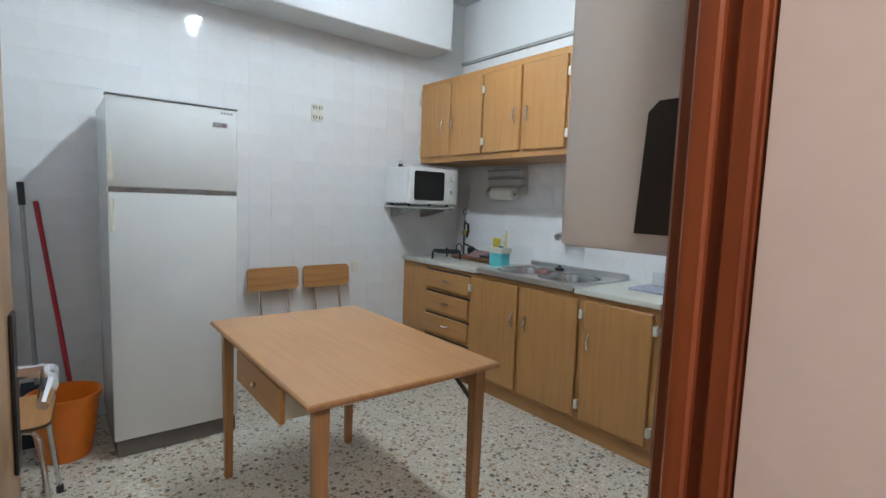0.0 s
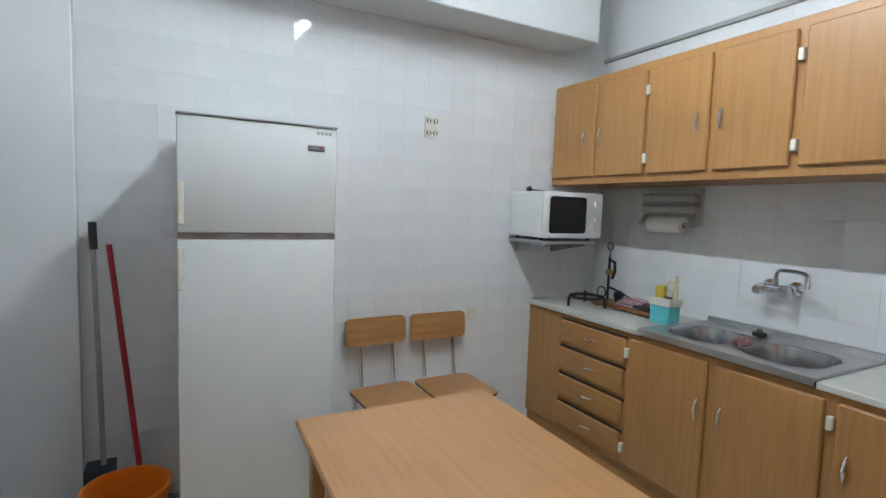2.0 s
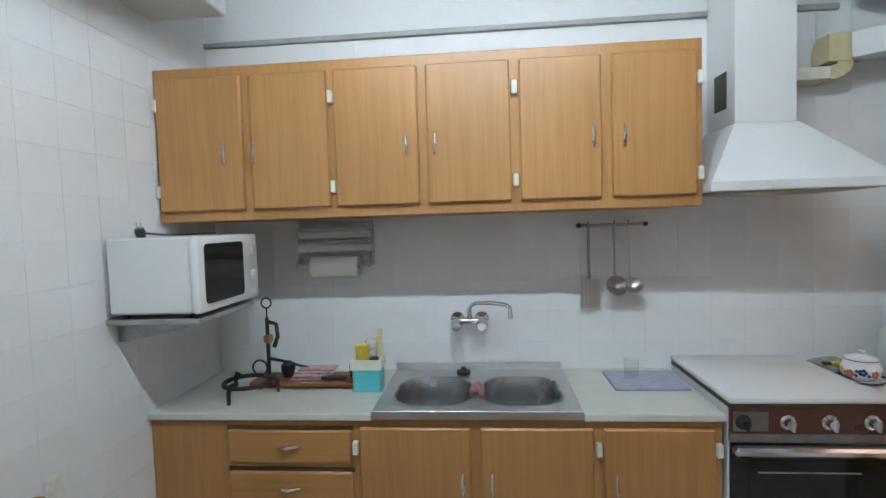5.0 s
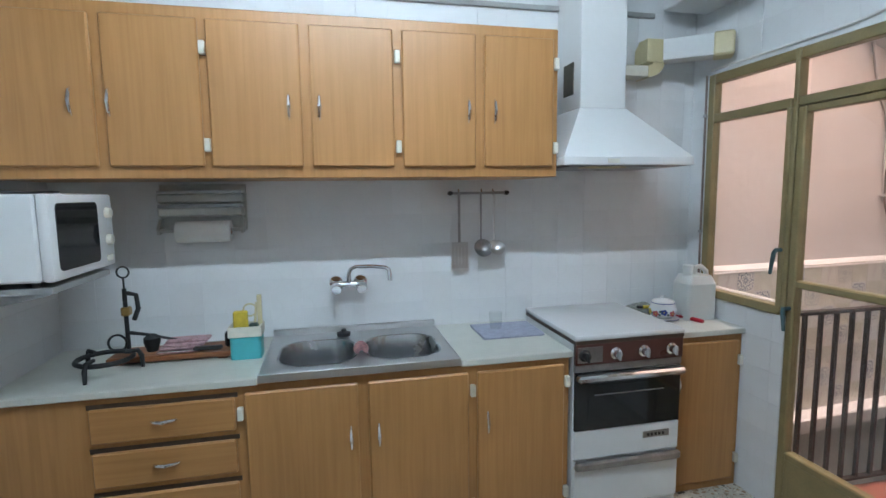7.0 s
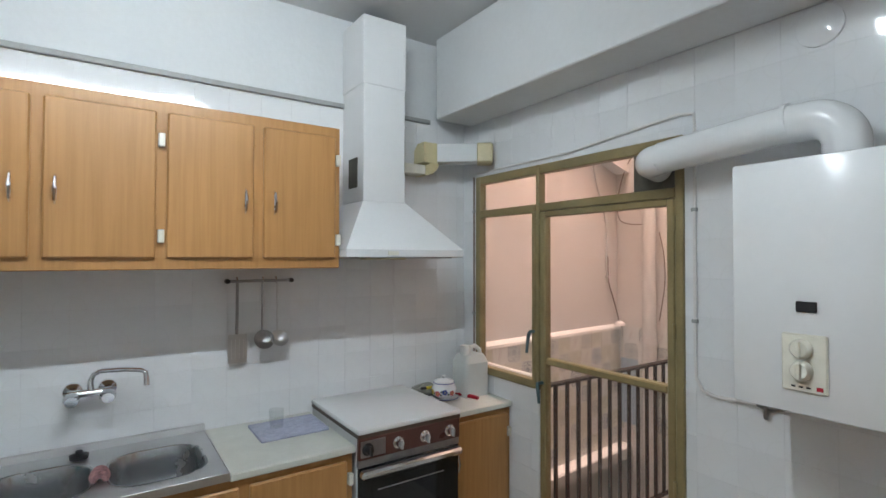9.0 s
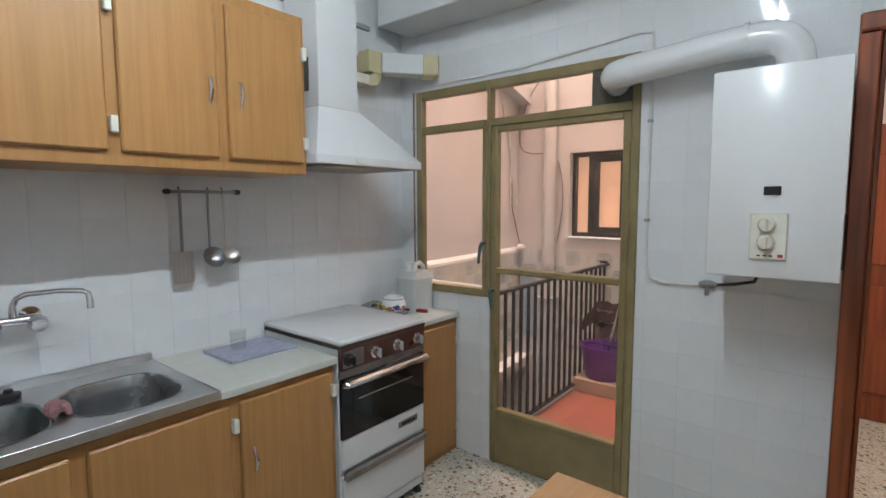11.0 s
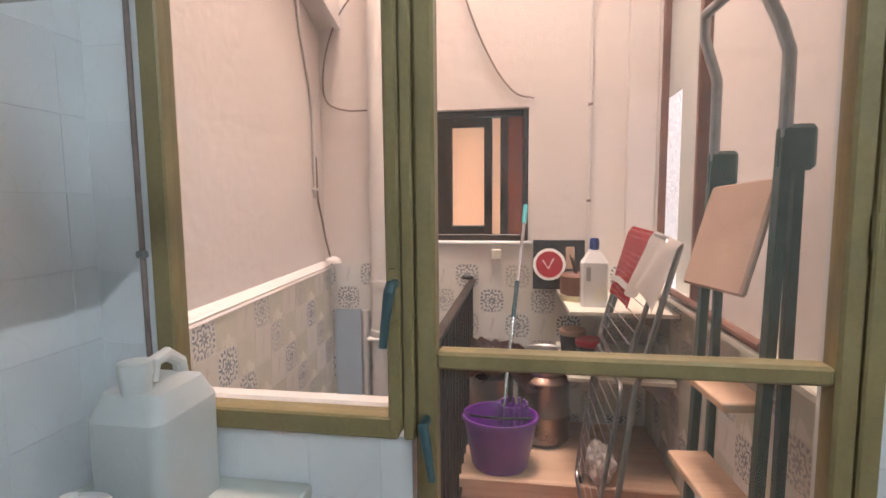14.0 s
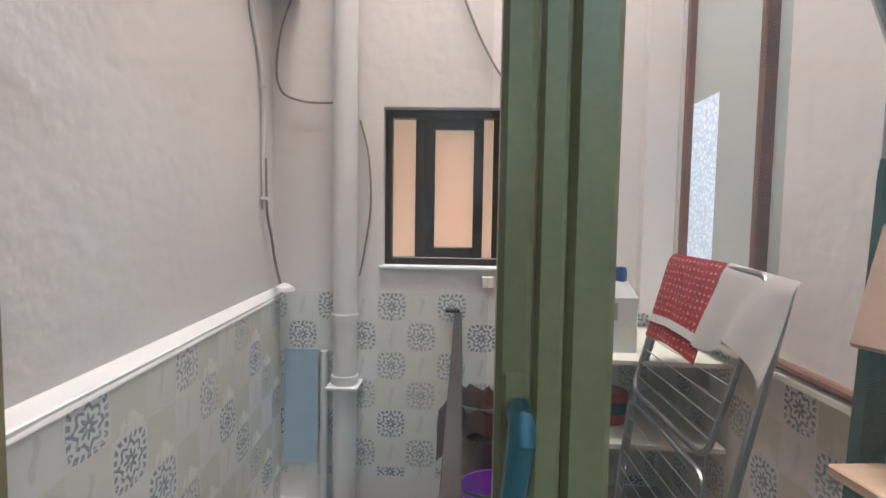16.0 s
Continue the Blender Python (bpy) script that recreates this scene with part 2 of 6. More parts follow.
CABINET = wood("cabinet_laminate", (0.405, 0.205, 0.070), (0.345, 0.168, 0.054))
CABINET_X = wood("cabinet_laminate_across", (0.405, 0.205, 0.070), (0.345, 0.168, 0.054), "X")
TABLE_TOP = wood("table_laminate", (0.42, 0.225, 0.10), (0.37, 0.19, 0.08), "X", 0.33)
TABLE_GREY = wood("worn_table_laminate", (0.36, 0.23, 0.14), (0.27, 0.16, 0.09), "X", 0.4)
CHAIR_WOOD = wood("chair_plywood", (0.43, 0.22, 0.08), (0.33, 0.15, 0.05), "Y", 0.35)
LEG_WOOD = wood("leg_wood", (0.40, 0.21, 0.09), (0.30, 0.14, 0.05), "Z", 0.45)
DARK_EDGE = worn("dark_edge", (0.07, 0.045, 0.03), 0.5, scale=20)
JAMB = wood("varnished_jamb", (0.27, 0.070, 0.025), (0.13, 0.030, 0.012), "Z", 0.3, 0.6)
DOOR_WOOD = wood("door_veneer", (0.40, 0.25, 0.13), (0.30, 0.17, 0.08), "Z", 0.4)
FRAME = worn("brown_frame_paint", (0.29, 0.228, 0.105), 0.38, dark=0.75, scale=7, fine=90, bump=0.15)
CHROME, _, _ = material("chrome", (0.72, 0.72, 0.74), 0.12, 1.0)
STEEL = worn("brushed_steel", (0.62, 0.62, 0.62), 0.33, 1.0, dark=0.9, scale=5, fine=150, bump=0.0, rvar=0.05)
DULL_STEEL = worn("dull_steel", (0.42, 0.42, 0.42), 0.35, 1.0, dark=0.7, scale=12, fine=90)
ENAMEL = worn("white_enamel", (0.70, 0.71, 0.71), 0.21, dark=0.96, scale=3, fine=40, bump=0.03, rvar=0.06)
FRIDGE_WHITE = worn("fridge_enamel", (0.68, 0.705, 0.70), 0.13, dark=0.95, scale=2.5, fine=5, bump=0.12, dist=0.006, rvar=0.05)
OFFWHITE = worn("ivory_plastic", (0.72, 0.70, 0.60), 0.4, dark=0.9, scale=20)
YELLOWED = worn("yellowed_plastic", (0.62, 0.55, 0.33), 0.45, dark=0.88, scale=12)
PLINTH = worn("dark_grey_plastic", (0.15, 0.14, 0.13), 0.5, dark=0.8, scale=12)
GREY_PLASTIC = worn("grey_plastic", (0.36, 0.37, 0.36), 0.5, dark=0.85, scale=15)
COUNTER = worn("pale_marble_counter", (0.60, 0.61, 0.55), 0.33, dark=0.9, scale=8, fine=45, bump=0.03, rvar=0.05)
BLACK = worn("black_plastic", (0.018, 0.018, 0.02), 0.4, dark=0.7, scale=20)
IRON = worn("cast_iron", (0.025, 0.027, 0.028), 0.55, 0.3, dark=0.6, scale=20, fine=200, bump=0.3)
OVEN_GLASS, _, _ = material("oven_glass", (0.012, 0.012, 0.013), 0.06)
MAROON = worn("maroon_panel", (0.085, 0.030, 0.022), 0.3, dark=0.85, scale=10)
ORANGE = worn("orange_plastic", (0.80, 0.20, 0.015), 0.35, dark=0.85, scale=5)
RED = worn("red_plastic", (0.42, 0.015, 0.03), 0.35, dark=0.8, scale=10)
TURQUOISE = worn("turquoise_plastic", (0.10, 0.48, 0.52), 0.35, dark=0.9, scale=10)
TEAL = worn("dark_teal_metal", (0.07, 0.14, 0.16), 0.35, 0.3, dark=0.8, scale=14)
YELLOW = worn("yellow_sponge", (0.65, 0.50, 0.05), 0.8, scale=30, bump=0.4)
DARK_GREEN = worn("green_steel_paint", (0.045, 0.088, 0.074), 0.45, dark=0.7, scale=9)
PURPLE = worn("purple_plastic", (0.18, 0.03, 0.32), 0.35, dark=0.8, scale=8)
BLUE = worn("blue_plastic", (0.02, 0.05, 0.24), 0.4, scale=10)
NAVY = worn("navy_cloth", (0.03, 0.045, 0.07), 0.85, dark=0.6, scale=14, bump=0.4)
WHITE_CLOTH = worn("white_cloth", (0.75, 0.70, 0.66), 0.9, dark=0.85, scale=9, fine=300, bump=0.3)
RED_CLOTH = worn("red_cloth", (0.55, 0.05, 0.06), 0.9, dark=0.7, scale=25, fine=250, bump=0.3)
def dotted(m):
    """Pale dots printed over a cloth."""
    nt = m.node_tree
    n, l = nt.nodes, nt.links
    b = n["Principled BSDF"]
    under = b.inputs["Base Color"].links[0].from_socket
    tc, v, less, mix = n.new("ShaderNodeTexCoord"), n.new("ShaderNodeTexVoronoi"), n.new("ShaderNodeMath"), n.new("ShaderNodeMix")
    v.inputs["Scale"].default_value, v.inputs["Randomness"].default_value = 42, 0.15
    less.operation = "LESS_THAN"
    less.inputs[1].default_value = 0.19
    mix.data_type = "RGBA"
    mix.inputs["B"].default_value = (0.72, 0.42, 0.40, 1)
    flat = n.new("ShaderNodeMapping")
    flat.inputs["Scale"].default_value = (0.85, 0, 1.05)
    l.new(tc.outputs["Object"], flat.inputs["Vector"])
    l.new(flat.outputs[0], v.inputs["Vector"])
    l.new(v.outputs["Distance"], less.inputs[0])
    l.new(less.outputs[0], mix.inputs["Factor"])
    l.new(under, mix.inputs["A"])
    l.new(mix.outputs["Result"], b.inputs["Base Color"])


def ringed(m, corner, radius):
    """Faint printed rings centred where four tiles meet."""
    nt = m.node_tree
    n, l = nt.nodes, nt.links
    b = n["Principled BSDF"]
    under = b.inputs["Base Color"].links[0].from_socket
    tc, ab, sub, ln = n.new("ShaderNodeTexCoord"), n.new("ShaderNodeVectorMath"), n.new("ShaderNodeVectorMath"), n.new("ShaderNodeVectorMath")
    ab.operation, sub.operation, ln.operation = "ABSOLUTE", "SUBTRACT", "LENGTH"
    sub.inputs[1].default_value = (corner, corner, 0.0025)
    l.new(tc.outputs["Object"], ab.inputs[0])
    l.new(ab.outputs[0], sub.inputs[0])
    l.new(sub.outputs[0], ln.inputs[0])
    cmp_, ns, gate, mul, mix = n.new("ShaderNodeMath"), n.new("ShaderNodeTexNoise"), n.new("ShaderNodeMath"), n.new("ShaderNodeMath"), n.new("ShaderNodeMix")
    cmp_.operation, gate.operation, mul.operation = "COMPARE", "MULTIPLY_ADD", "MULTIPLY"
    cmp_.inputs[1].default_value, cmp_.inputs[2].default_value = radius, 0.0028
    ns.inputs["Scale"].default_value = 90
    gate.inputs[1].default_value, gate.inputs[2].default_value = 0.6, -0.12
    gate.use_clamp = True
    l.new(ln.outputs["Value"], cmp_.inputs[0])
    l.new(tc.outputs["Object"], ns.inputs["Vector"])
    l.new(ns.outputs[0], gate.inputs[0])
    l.new(cmp_.outputs[0], mul.inputs[0])
    l.new(gate.outputs[0], mul.inputs[1])
    mix.data_type = "RGBA"
    mix.inputs["B"].default_value = (0.64, 0.645, 0.64, 1)
    l.new(mul.outputs[0], mix.inputs["Factor"])
    l.new(under, mix.inputs["A"])
    l.new(mix.outputs["Result"], b.inputs["Base Color"])


dotted(RED_CLOTH)
ringed(TILE, 0.078, 0.058)
BROWN_CLOTH = worn("brown_cloth", (0.09, 0.030, 0.022), 0.9, dark=0.5, scale=9, fine=160, bump=0.4)
GREY_CLOTH = worn("grey_blue_cloth", (0.42, 0.44, 0.55), 0.9, dark=0.8, scale=40, fine=300, bump=0.4)
PAPER = worn("white_paper", (0.82, 0.82, 0.80), 0.9, dark=0.95, scale=10)
CARD = worn("cardboard", (0.50, 0.34, 0.26), 0.8, dark=0.8, scale=8)
BOARD_WOOD = wood("board_wood", (0.26, 0.10, 0.035), (0.17, 0.06, 0.02), "X", 0.5)
PALE_WOOD = wood("pale_wood", (0.58, 0.40, 0.28), (0.48, 0.31, 0.21), "Y", 0.6)
RAIL_PAINT = worn("black_brown_rail_paint", (0.030, 0.020, 0.016), 0.5, dark=0.7, scale=10)
PIPE_WHITE = worn("white_painted_pipe", (0.72, 0.70, 0.68), 0.5, dark=0.9, scale=6)
RUST = worn("rusty_brown_paint", (0.22, 0.105, 0.075), 0.6, dark=0.7, scale=8)
CABLE = worn("old_cable", (0.30, 0.23, 0.20), 0.6, scale=20)
KEG = worn("keg_steel", (0.38, 0.27, 0.22), 0.3, 0.85, dark=0.7, scale=7)
GLASS = glass("window_glass", haze=0.06)
CLEAR = glass("clear_glass", (0.965, 0.975, 0.975))
JUG = worn("milky_plastic", (0.80, 0.83, 0.81), 0.35, dark=0.95, scale=8)
JUG.node_tree.nodes["Principled BSDF"].inputs["Transmission Weight"].default_value = 0.35
BLUE_SHEET = worn("pale_blue_sheet", (0.42, 0.52, 0.63), 0.5, dark=0.85, scale=8)
# self-glowing peach, in place of lamplight in the room across the patio
PEACH = glow("peach_glow", (0.85, 0.50, 0.32), 0.5)
# emission stands in for the light of the room behind the pane
FROST = glow("frosted_glass_glow", (0.7, 0.74, 0.85), 0.6, 38)
TUBE = glow("lit_tube", (0.80, 0.91, 1.0), TUBE_W)
PALE_GREY = worn("pale_grey_plastic", (0.55, 0.56, 0.53), 0.45, dark=0.88, scale=15)
OBSCURE = worn("unlit_obscure_glass", (0.55, 0.57, 0.54), 0.22, dark=0.93, scale=2, fine=70, bump=0.15)
# the deck's steel, darkened to put the bowls' dark reflections into the colour
SHADED_BOWL_STEEL = worn("shaded_bowl_steel", (0.47, 0.48, 0.49), 0.26, 1.0, dark=0.85, scale=5, fine=150, bump=0.0, rvar=0.06)
DIRT = worn("dark_grille", (0.10, 0.095, 0.075), 0.7, scale=30)


# ---- building helpers ----
def box(bm, x0, y0, z0, x1, y1, z1, bevel=0.0, seg=1):
    r = bmesh.ops.create_cube(bm, size=1.0)
    vs = r["verts"]
    for v in vs:
        v.co = Vector(((x0 + x1) / 2 + v.co.x * (x1 - x0), (y0 + y1) / 2 + v.co.y * (y1 - y0), (z0 + z1) / 2 + v.co.z * (z1 - z0)))
    if bevel:
        es = list({e for v in vs for e in v.link_edges})
        bmesh.ops.bevel(bm, geom=es, offset=bevel, segments=seg, affect="EDGES", profile=0.5)
    return bm


def abox(*a, **k):
    return box(bmesh.new(), *a, **k)


def tube(bm, pts, r, sides=10, cap=True):
    """A round bar along a line of points; r is one radius or one for each point."""
    pts = [Vector(p) for p in pts]
    rs = r if isinstance(r, (list, tuple)) else [r] * len(pts)
    rings, side = [], None
    for i, p in enumerate(pts):
        d = (pts[min(i + 1, len(pts) - 1)] - pts[max(i - 1, 0)]).normalized()
        if side is None:
            side = d.cross(Vector((0.31, 0.17, 0.93)) if abs(d.z) < 0.9 else Vector((1, 0.1, 0))).normalized()
        side = (side - d * side.dot(d)).normalized()
        up = d.cross(side)
        rings.append([bm.verts.new(p + (side * math.cos(t) + up * math.sin(t)) * rs[i]) for t in (k * 2 * math.pi / sides for k in range(sides))])
    for a, b in zip(rings, rings[1:]):
        for k in range(sides):
            bm.faces.new((a[k], a[(k + 1) % sides], b[(k + 1) % sides], b[k]))
    if cap:
        bm.faces.new(rings[0][::-1])
        bm.faces.new(rings[-1])
    return bm


def atube(*a, **k):
    return tube(bmesh.new(), *a, **k)


def arc(c, a, b, r, t0, t1, n=8):
    """Points on an arc round c in the plane of the unit vectors a and b; degrees."""
    c, a, b = Vector(c), Vector(a), Vector(b)
    return [c + (a * math.cos(radians(t)) + b * math.sin(radians(t))) * r for t in (t0 + (t1 - t0) * i / n for i in range(n + 1))]


def lathe(bm, prof, c=(0, 0, 0), n=24):
    """Turn a profile of (radius, height) round a standing axis."""
    rings = [[bm.verts.new((c[0] + r * math.cos(t), c[1] + r * math.sin(t), c[2] + z)) for t in (k * 2 * math.pi / n for k in range(n))] for r, z in prof]
    for a, b in zip(rings, rings[1:]):
        for k in range(n):
            bm.faces.new((a[k], a[(k + 1) % n], b[(k + 1) % n], b[k]))
    if prof[0][0] > 1e-4:
        bm.faces.new(rings[0][::-1])
    if prof[-1][0] > 1e-4:
        bm.faces.new(rings[-1])
    return bm


def alathe(*a, **k):
    return lathe(bmesh.new(), *a, **k)


def prism(bm, outline, y0, y1, plane="XZ"):
    """A flat outline given depth: XZ along y, XY along z, YZ along x."""
    put = {"XZ": lambda p, q: (p[0], q, p[1]), "XY": lambda p, q: (p[0], p[1], q), "YZ": lambda p, q: (q, p[0], p[1])}[plane]
    a, b = [bm.verts.new(put(p, y0)) for p in outline], [bm.verts.new(put(p, y1)) for p in outline]
    n = len(outline)
    bm.faces.new(a[::-1]), bm.faces.new(b)
    for k in range(n):
        bm.faces.new((a[k], a[(k + 1) % n], b[(k + 1) % n], b[k]))
    return bm


def rounded(x0, z0, x1, z1, r, n=5):
    out = []
    for cx, cz, t in ((x1 - r, z1 - r, 0), (x0 + r, z1 - r, 90), (x0 + r, z0 + r, 180), (x1 - r, z0 + r, 270)):
        out += [(cx + r * math.cos(radians(t + 90 * i / n)), cz + r * math.sin(radians(t + 90 * i / n))) for i in range(n + 1)]
    return out


def aprism(*a, **k):
    return prism(bmesh.new(), *a, **k)


def mesh_of(name, bm, mat, smooth=35):
    bmesh.ops.recalc_face_normals(bm, faces=bm.faces)
    me = bpy.data.meshes.new(name)
    bm.to_mesh(me)
    bm.free()
    me.materials.append(mat)
    if smooth:
        me.shade_smooth()
        me.set_sharp_from_angle(angle=radians(smooth))
    return me


def part(name, bm, mat, parent=None, label=""):
    ob = new(name, mesh_of(name, bm, mat))
    if parent:
        ob.parent = parent
    return tagged(ob, label)


def thing(name, label, category, m=None, group=""):
    ob = new(name)
    ob.empty_display_size = 0.05
    if m is not None:
        ob.matrix_world = m
    return tagged(ob, label, category, group)


def solid(name, bm, mat, label, category, group="", m=None):
    """A thing that is one mesh."""
    ob = new(name, mesh_of(name, bm, mat))
    if m is not None:
        ob.matrix_world = m
    return tagged(ob, label, category, group)


def setting(name, bm, mat, label="", category=""):
    return tagged(new(name, mesh_of(name, bm, mat, 0)), label, category, kind="structure")


# ---- the kitchen shell ----
W, S, H = 3.34, -3.41, 3.06
setting("floor", abox(0, S, -0.12, 3.7, 0, 0), TERRAZZO, "speckled cream and brown terrazzo kitchen floor", "floor")
setting("ceiling", abox(-0.15, S - 0.15, H, 3.7, 0.15, H + 0.12), CEILING, "plain white painted kitchen ceiling", "ceiling")
wall_north = setting("wall_north", abox(-0.15, 0.004, -0.12, W + 0.16, 0.15, H), PLASTER, "white wall, tiled to above the cabinets", "wall")
wall_west = setting("wall_west", abox(-0.15, S - 0.15, -0.12, -0.004, 0.004, H), PLASTER, "white tiled wall behind the refrigerator", "wall")
wall_south = setting("wall_south", abox(-0.004, S - 0.15, -0.12, 3.7, S - 0.004, H), PLASTER, "white tiled wall behind the small table", "wall")
bm = abox(W + 0.004, -0.14, -0.12, W + 0.075, 0.004, H)
box(bm, W + 0.004, -0.69, -0.12, W + 0.04, -0.14, 0.985)
box(bm, W + 0.004, -1.505, 2.215, W + 0.16, -0.14, H)
box(bm, W + 0.004, -2.27, -0.12, W + 0.16, -1.505, H)
box(bm, W + 0.004, -3.1, 2.12, W + 0.16, -2.27, H)
box(bm, W + 0.004, S - 0.15, -0.12, W + 0.16, -3.1, H)
wall_east = setting("wall_east", bm, PLASTER, "white tiled wall with the patio door and the boiler", "wall")
setting("beam_west", abox(0, S, 2.53, 0.33, -0.40, H, bevel=0.006), PLASTER, "white plastered ceiling beam", "beam")
setting("beam_east", abox(3.06, S, 2.56, W, -0.08, H, bevel=0.006), PLASTER, "white plastered ceiling beam above the patio door", "beam")
setting("pillar", abox(0, S, 0, 0.06, -3.12, 2.53, bevel=0.004), TILE, "shallow white tiled pillar in the corner", "pillar")
setting("trim", abox(0.0, -0.022, 2.545, 3.06, 0.0, 2.572, bevel=0.004), GREY_PLASTIC, "grey cable duct along the top of the tiles", "trim")

# doorway to the hall
door_frame = thing("door_1_frame", "reddish varnished wooden door frame, worn and stained", "door frame")
door_frame["kind"] = "structure"
bm = abox(3.18, -2.335, 0, 3.286, -2.275, 2.1, bevel=0.006)
box(bm, 3.205, -2.352, 0, 3.235, -2.335, 2.1, bevel=0.004)
box(bm, 3.25, -2.347, 0, 3.278, -2.335, 2.1, bevel=0.004)
part("jamb", bm, JAMB, door_frame)
part("jamb", abox(3.165, -3.13, 0, 3.33, -3.085, 2.1, bevel=0.006), JAMB, door_frame)
part("lintel", abox(3.165, -3.13, 2.1, 3.33, -2.275, 2.16, bevel=0.006), JAMB, door_frame)
setting("hall_floor", abox(3.7, -4.6, -0.12, 5.6, -1.72, 0), TERRAZZO, "terrazzo hall floor", "floor")
setting("hall_ceiling", abox(3.5, -4.6, 2.7, 5.6, -1.72, 2.8), CEILING, "white hall ceiling", "ceiling")
HALLP = worn("hall_plaster", (0.70, 0.62, 0.60), 0.85, dark=0.93, scale=2, fine=40)
setting("wall_hall_reveal", abox(3.287, -2.336, -0.12, 3.62, -2.272, 2.12), HALLP, "pinkish plain wall beside the door frame", "wall")
setting("wall_hall", abox(3.504, -2.27, -0.12, 3.62, -1.75, 2.7), HALLP, "pinkish plain hall wall", "wall")
bm = abox(5.5, -4.6, -0.12, 5.6, -1.72, 2.7)
box(bm, 3.5, -4.6, -0.12, 5.5, -4.5, 2.7)
box(bm, 3.5, -4.5, -0.12, 3.62, S, 2.7)
setting("wall_hall_far", bm, HALLP, "pinkish plain hall walls", "wall")
hall_door = thing("hall_door", "dark brown panelled wooden door in the hall", "door")
part("leaf", abox(5.44, -2.9, 0.0, 5.497, -2.1, 2.05, bevel=0.006), JAMB, hall_door)
for z in (0.2, 1.1):
    part("panel", abox(5.425, -2.75, z, 5.445, -2.25, z + 0.75, bevel=0.008), JAMB, hall_door)

# the open kitchen door
leaf = thing("door_1", "open veneered kitchen door with a dark lock plate", "door", pose(3.16, -3.065, 0.008, 0, 0, 177))
part("leaf", abox(0, -0.02, 0, 0.735, 0.02, 2.05, bevel=0.003), DOOR_WOOD, leaf)
part("lock_plate", abox(0.66, -0.026, 0.87, 0.705, -0.0205, 1.13, bevel=0.002), IRON, leaf, "dark metal lock plate")
part("lock_plate", abox(0.735, -0.012, 0.93, 0.738, 0.012, 1.12, bevel=0.001), IRON, leaf)
part("door_handle", atube([(0.685, -0.026, 1.03), (0.685, -0.06, 1.03), (0.675, -0.068, 1.03), (0.62, -0.07, 1.025), (0.57, -0.064, 1.01)], [0.011, 0.011, 0.012, 0.012, 0.008]), CHROME, leaf, "chrome lever handle")

# window and patio door of brown painted steel
patio_window = thing("window_1", "brown painted steel window with a casement", "window")
patio_window["kind"] = "structure"
X0, X1 = 3.325, 3.375
part("window_frame", abox(X0, -0.185, 0.985, X1, -0.14, 2.215, bevel=0.004), FRAME, patio_window)
part("window_frame", abox(X0, -0.69, 2.165, X1, -0.185, 2.215, bevel=0.004), FRAME, patio_window)
part("window_frame", abox(X0, -0.665, 1.955, X1, -0.185, 2.0, bevel=0.004), FRAME, patio_window)
part("window_frame", abox(X0 - 0.004, -0.665, 0.985, X1, -0.185, 1.03, bevel=0.004), FRAME, patio_window)
part("window_sill", abox(X1 + 0.001, -0.672, 0.99, X1 + 0.05, -0.142, 1.034, bevel=0.008), PATIO_WALL, patio_window, "rough white outer sill")
sash = part("casement", abox(X0 - 0.006, -0.674, 1.0, X0 + 0.02, -0.646, 1.96, bevel=0.005), FRAME, patio_window)
box_handle = atube([(X0 - 0.006, -0.664, 1.300), (X0 - 0.034, -0.664, 1.300), (X0 - 0.044, -0.663, 1.288), (X0 - 0.046, -0.656, 1.235), (X0 - 0.046, -0.650, 1.185)], [0.010, 0.010, 0.011, 0.009, 0.008])
part("handle", box_handle, TEAL, sash, "teal lever handle")
part("handle_plate", abox(X0 - 0.010, -0.669, 1.22, X0 - 0.005, -0.651, 1.33, bevel=0.003), FRAME, sash)
pane = part("pane", abox(3.349, -0.64, 1.02, 3.353, -0.175, 1.97), GLASS, patio_window)
pane2 = part("pane", abox(3.349, -0.67, 1.99, 3.353, -0.175, 2.18), GLASS, patio_window)
patio_door = thing("door_2", "brown painted steel patio door with glass panes and a fanlight", "door")
patio_door["kind"] = "structure"
part("mullion", abox(X0 - 0.004, -0.70, 0.985, X1, -0.676, 2.215, bevel=0.004), FRAME, patio_door)
part("stile", abox(X0, -0.742, 0.0, X1, -0.702, 1.955, bevel=0.006), FRAME, patio_door)
part("stile", abox(X0, -1.478, 0.0, X1, -1.440, 1.955, bevel=0.006), FRAME, patio_door)
part("jamb", abox(X0 - 0.003, -1.515, 0.0, X1, -1.480, 2.215, bevel=0.004), FRAME, patio_door)
part("head", abox(X0, -1.48, 2.165, X1, -0.70, 2.215, bevel=0.004), FRAME, patio_door)
part("transom", abox(X0, -1.48, 1.958, X1, -0.70, 2.0, bevel=0.004), FRAME, patio_door)
part("rail", abox(X0 + 0.003, -1.44, 1.925, X1, -0.742, 1.955, bevel=0.004), FRAME, patio_door)
part("rail", abox(X0 + 0.002, -1.44, 1.13, X1, -0.742, 1.165, bevel=0.006), FRAME, patio_door)
part("kick_panel", abox(X0 + 0.006, -1.44, 0.01, X1 - 0.01, -0.742, 0.30, bevel=0.003), FRAME, patio_door)
part("rail", abox(X0, -1.44, 0.295, X1, -0.742, 0.335, bevel=0.006), FRAME, patio_door)
for z in (0.75, 1.4, 1.85):
    part("hinge", atube([(X0 - 0.008, -1.479, z - 0.03), (X0 - 0.008, -1.479, z + 0.03)], 0.008), FRAME, patio_door)
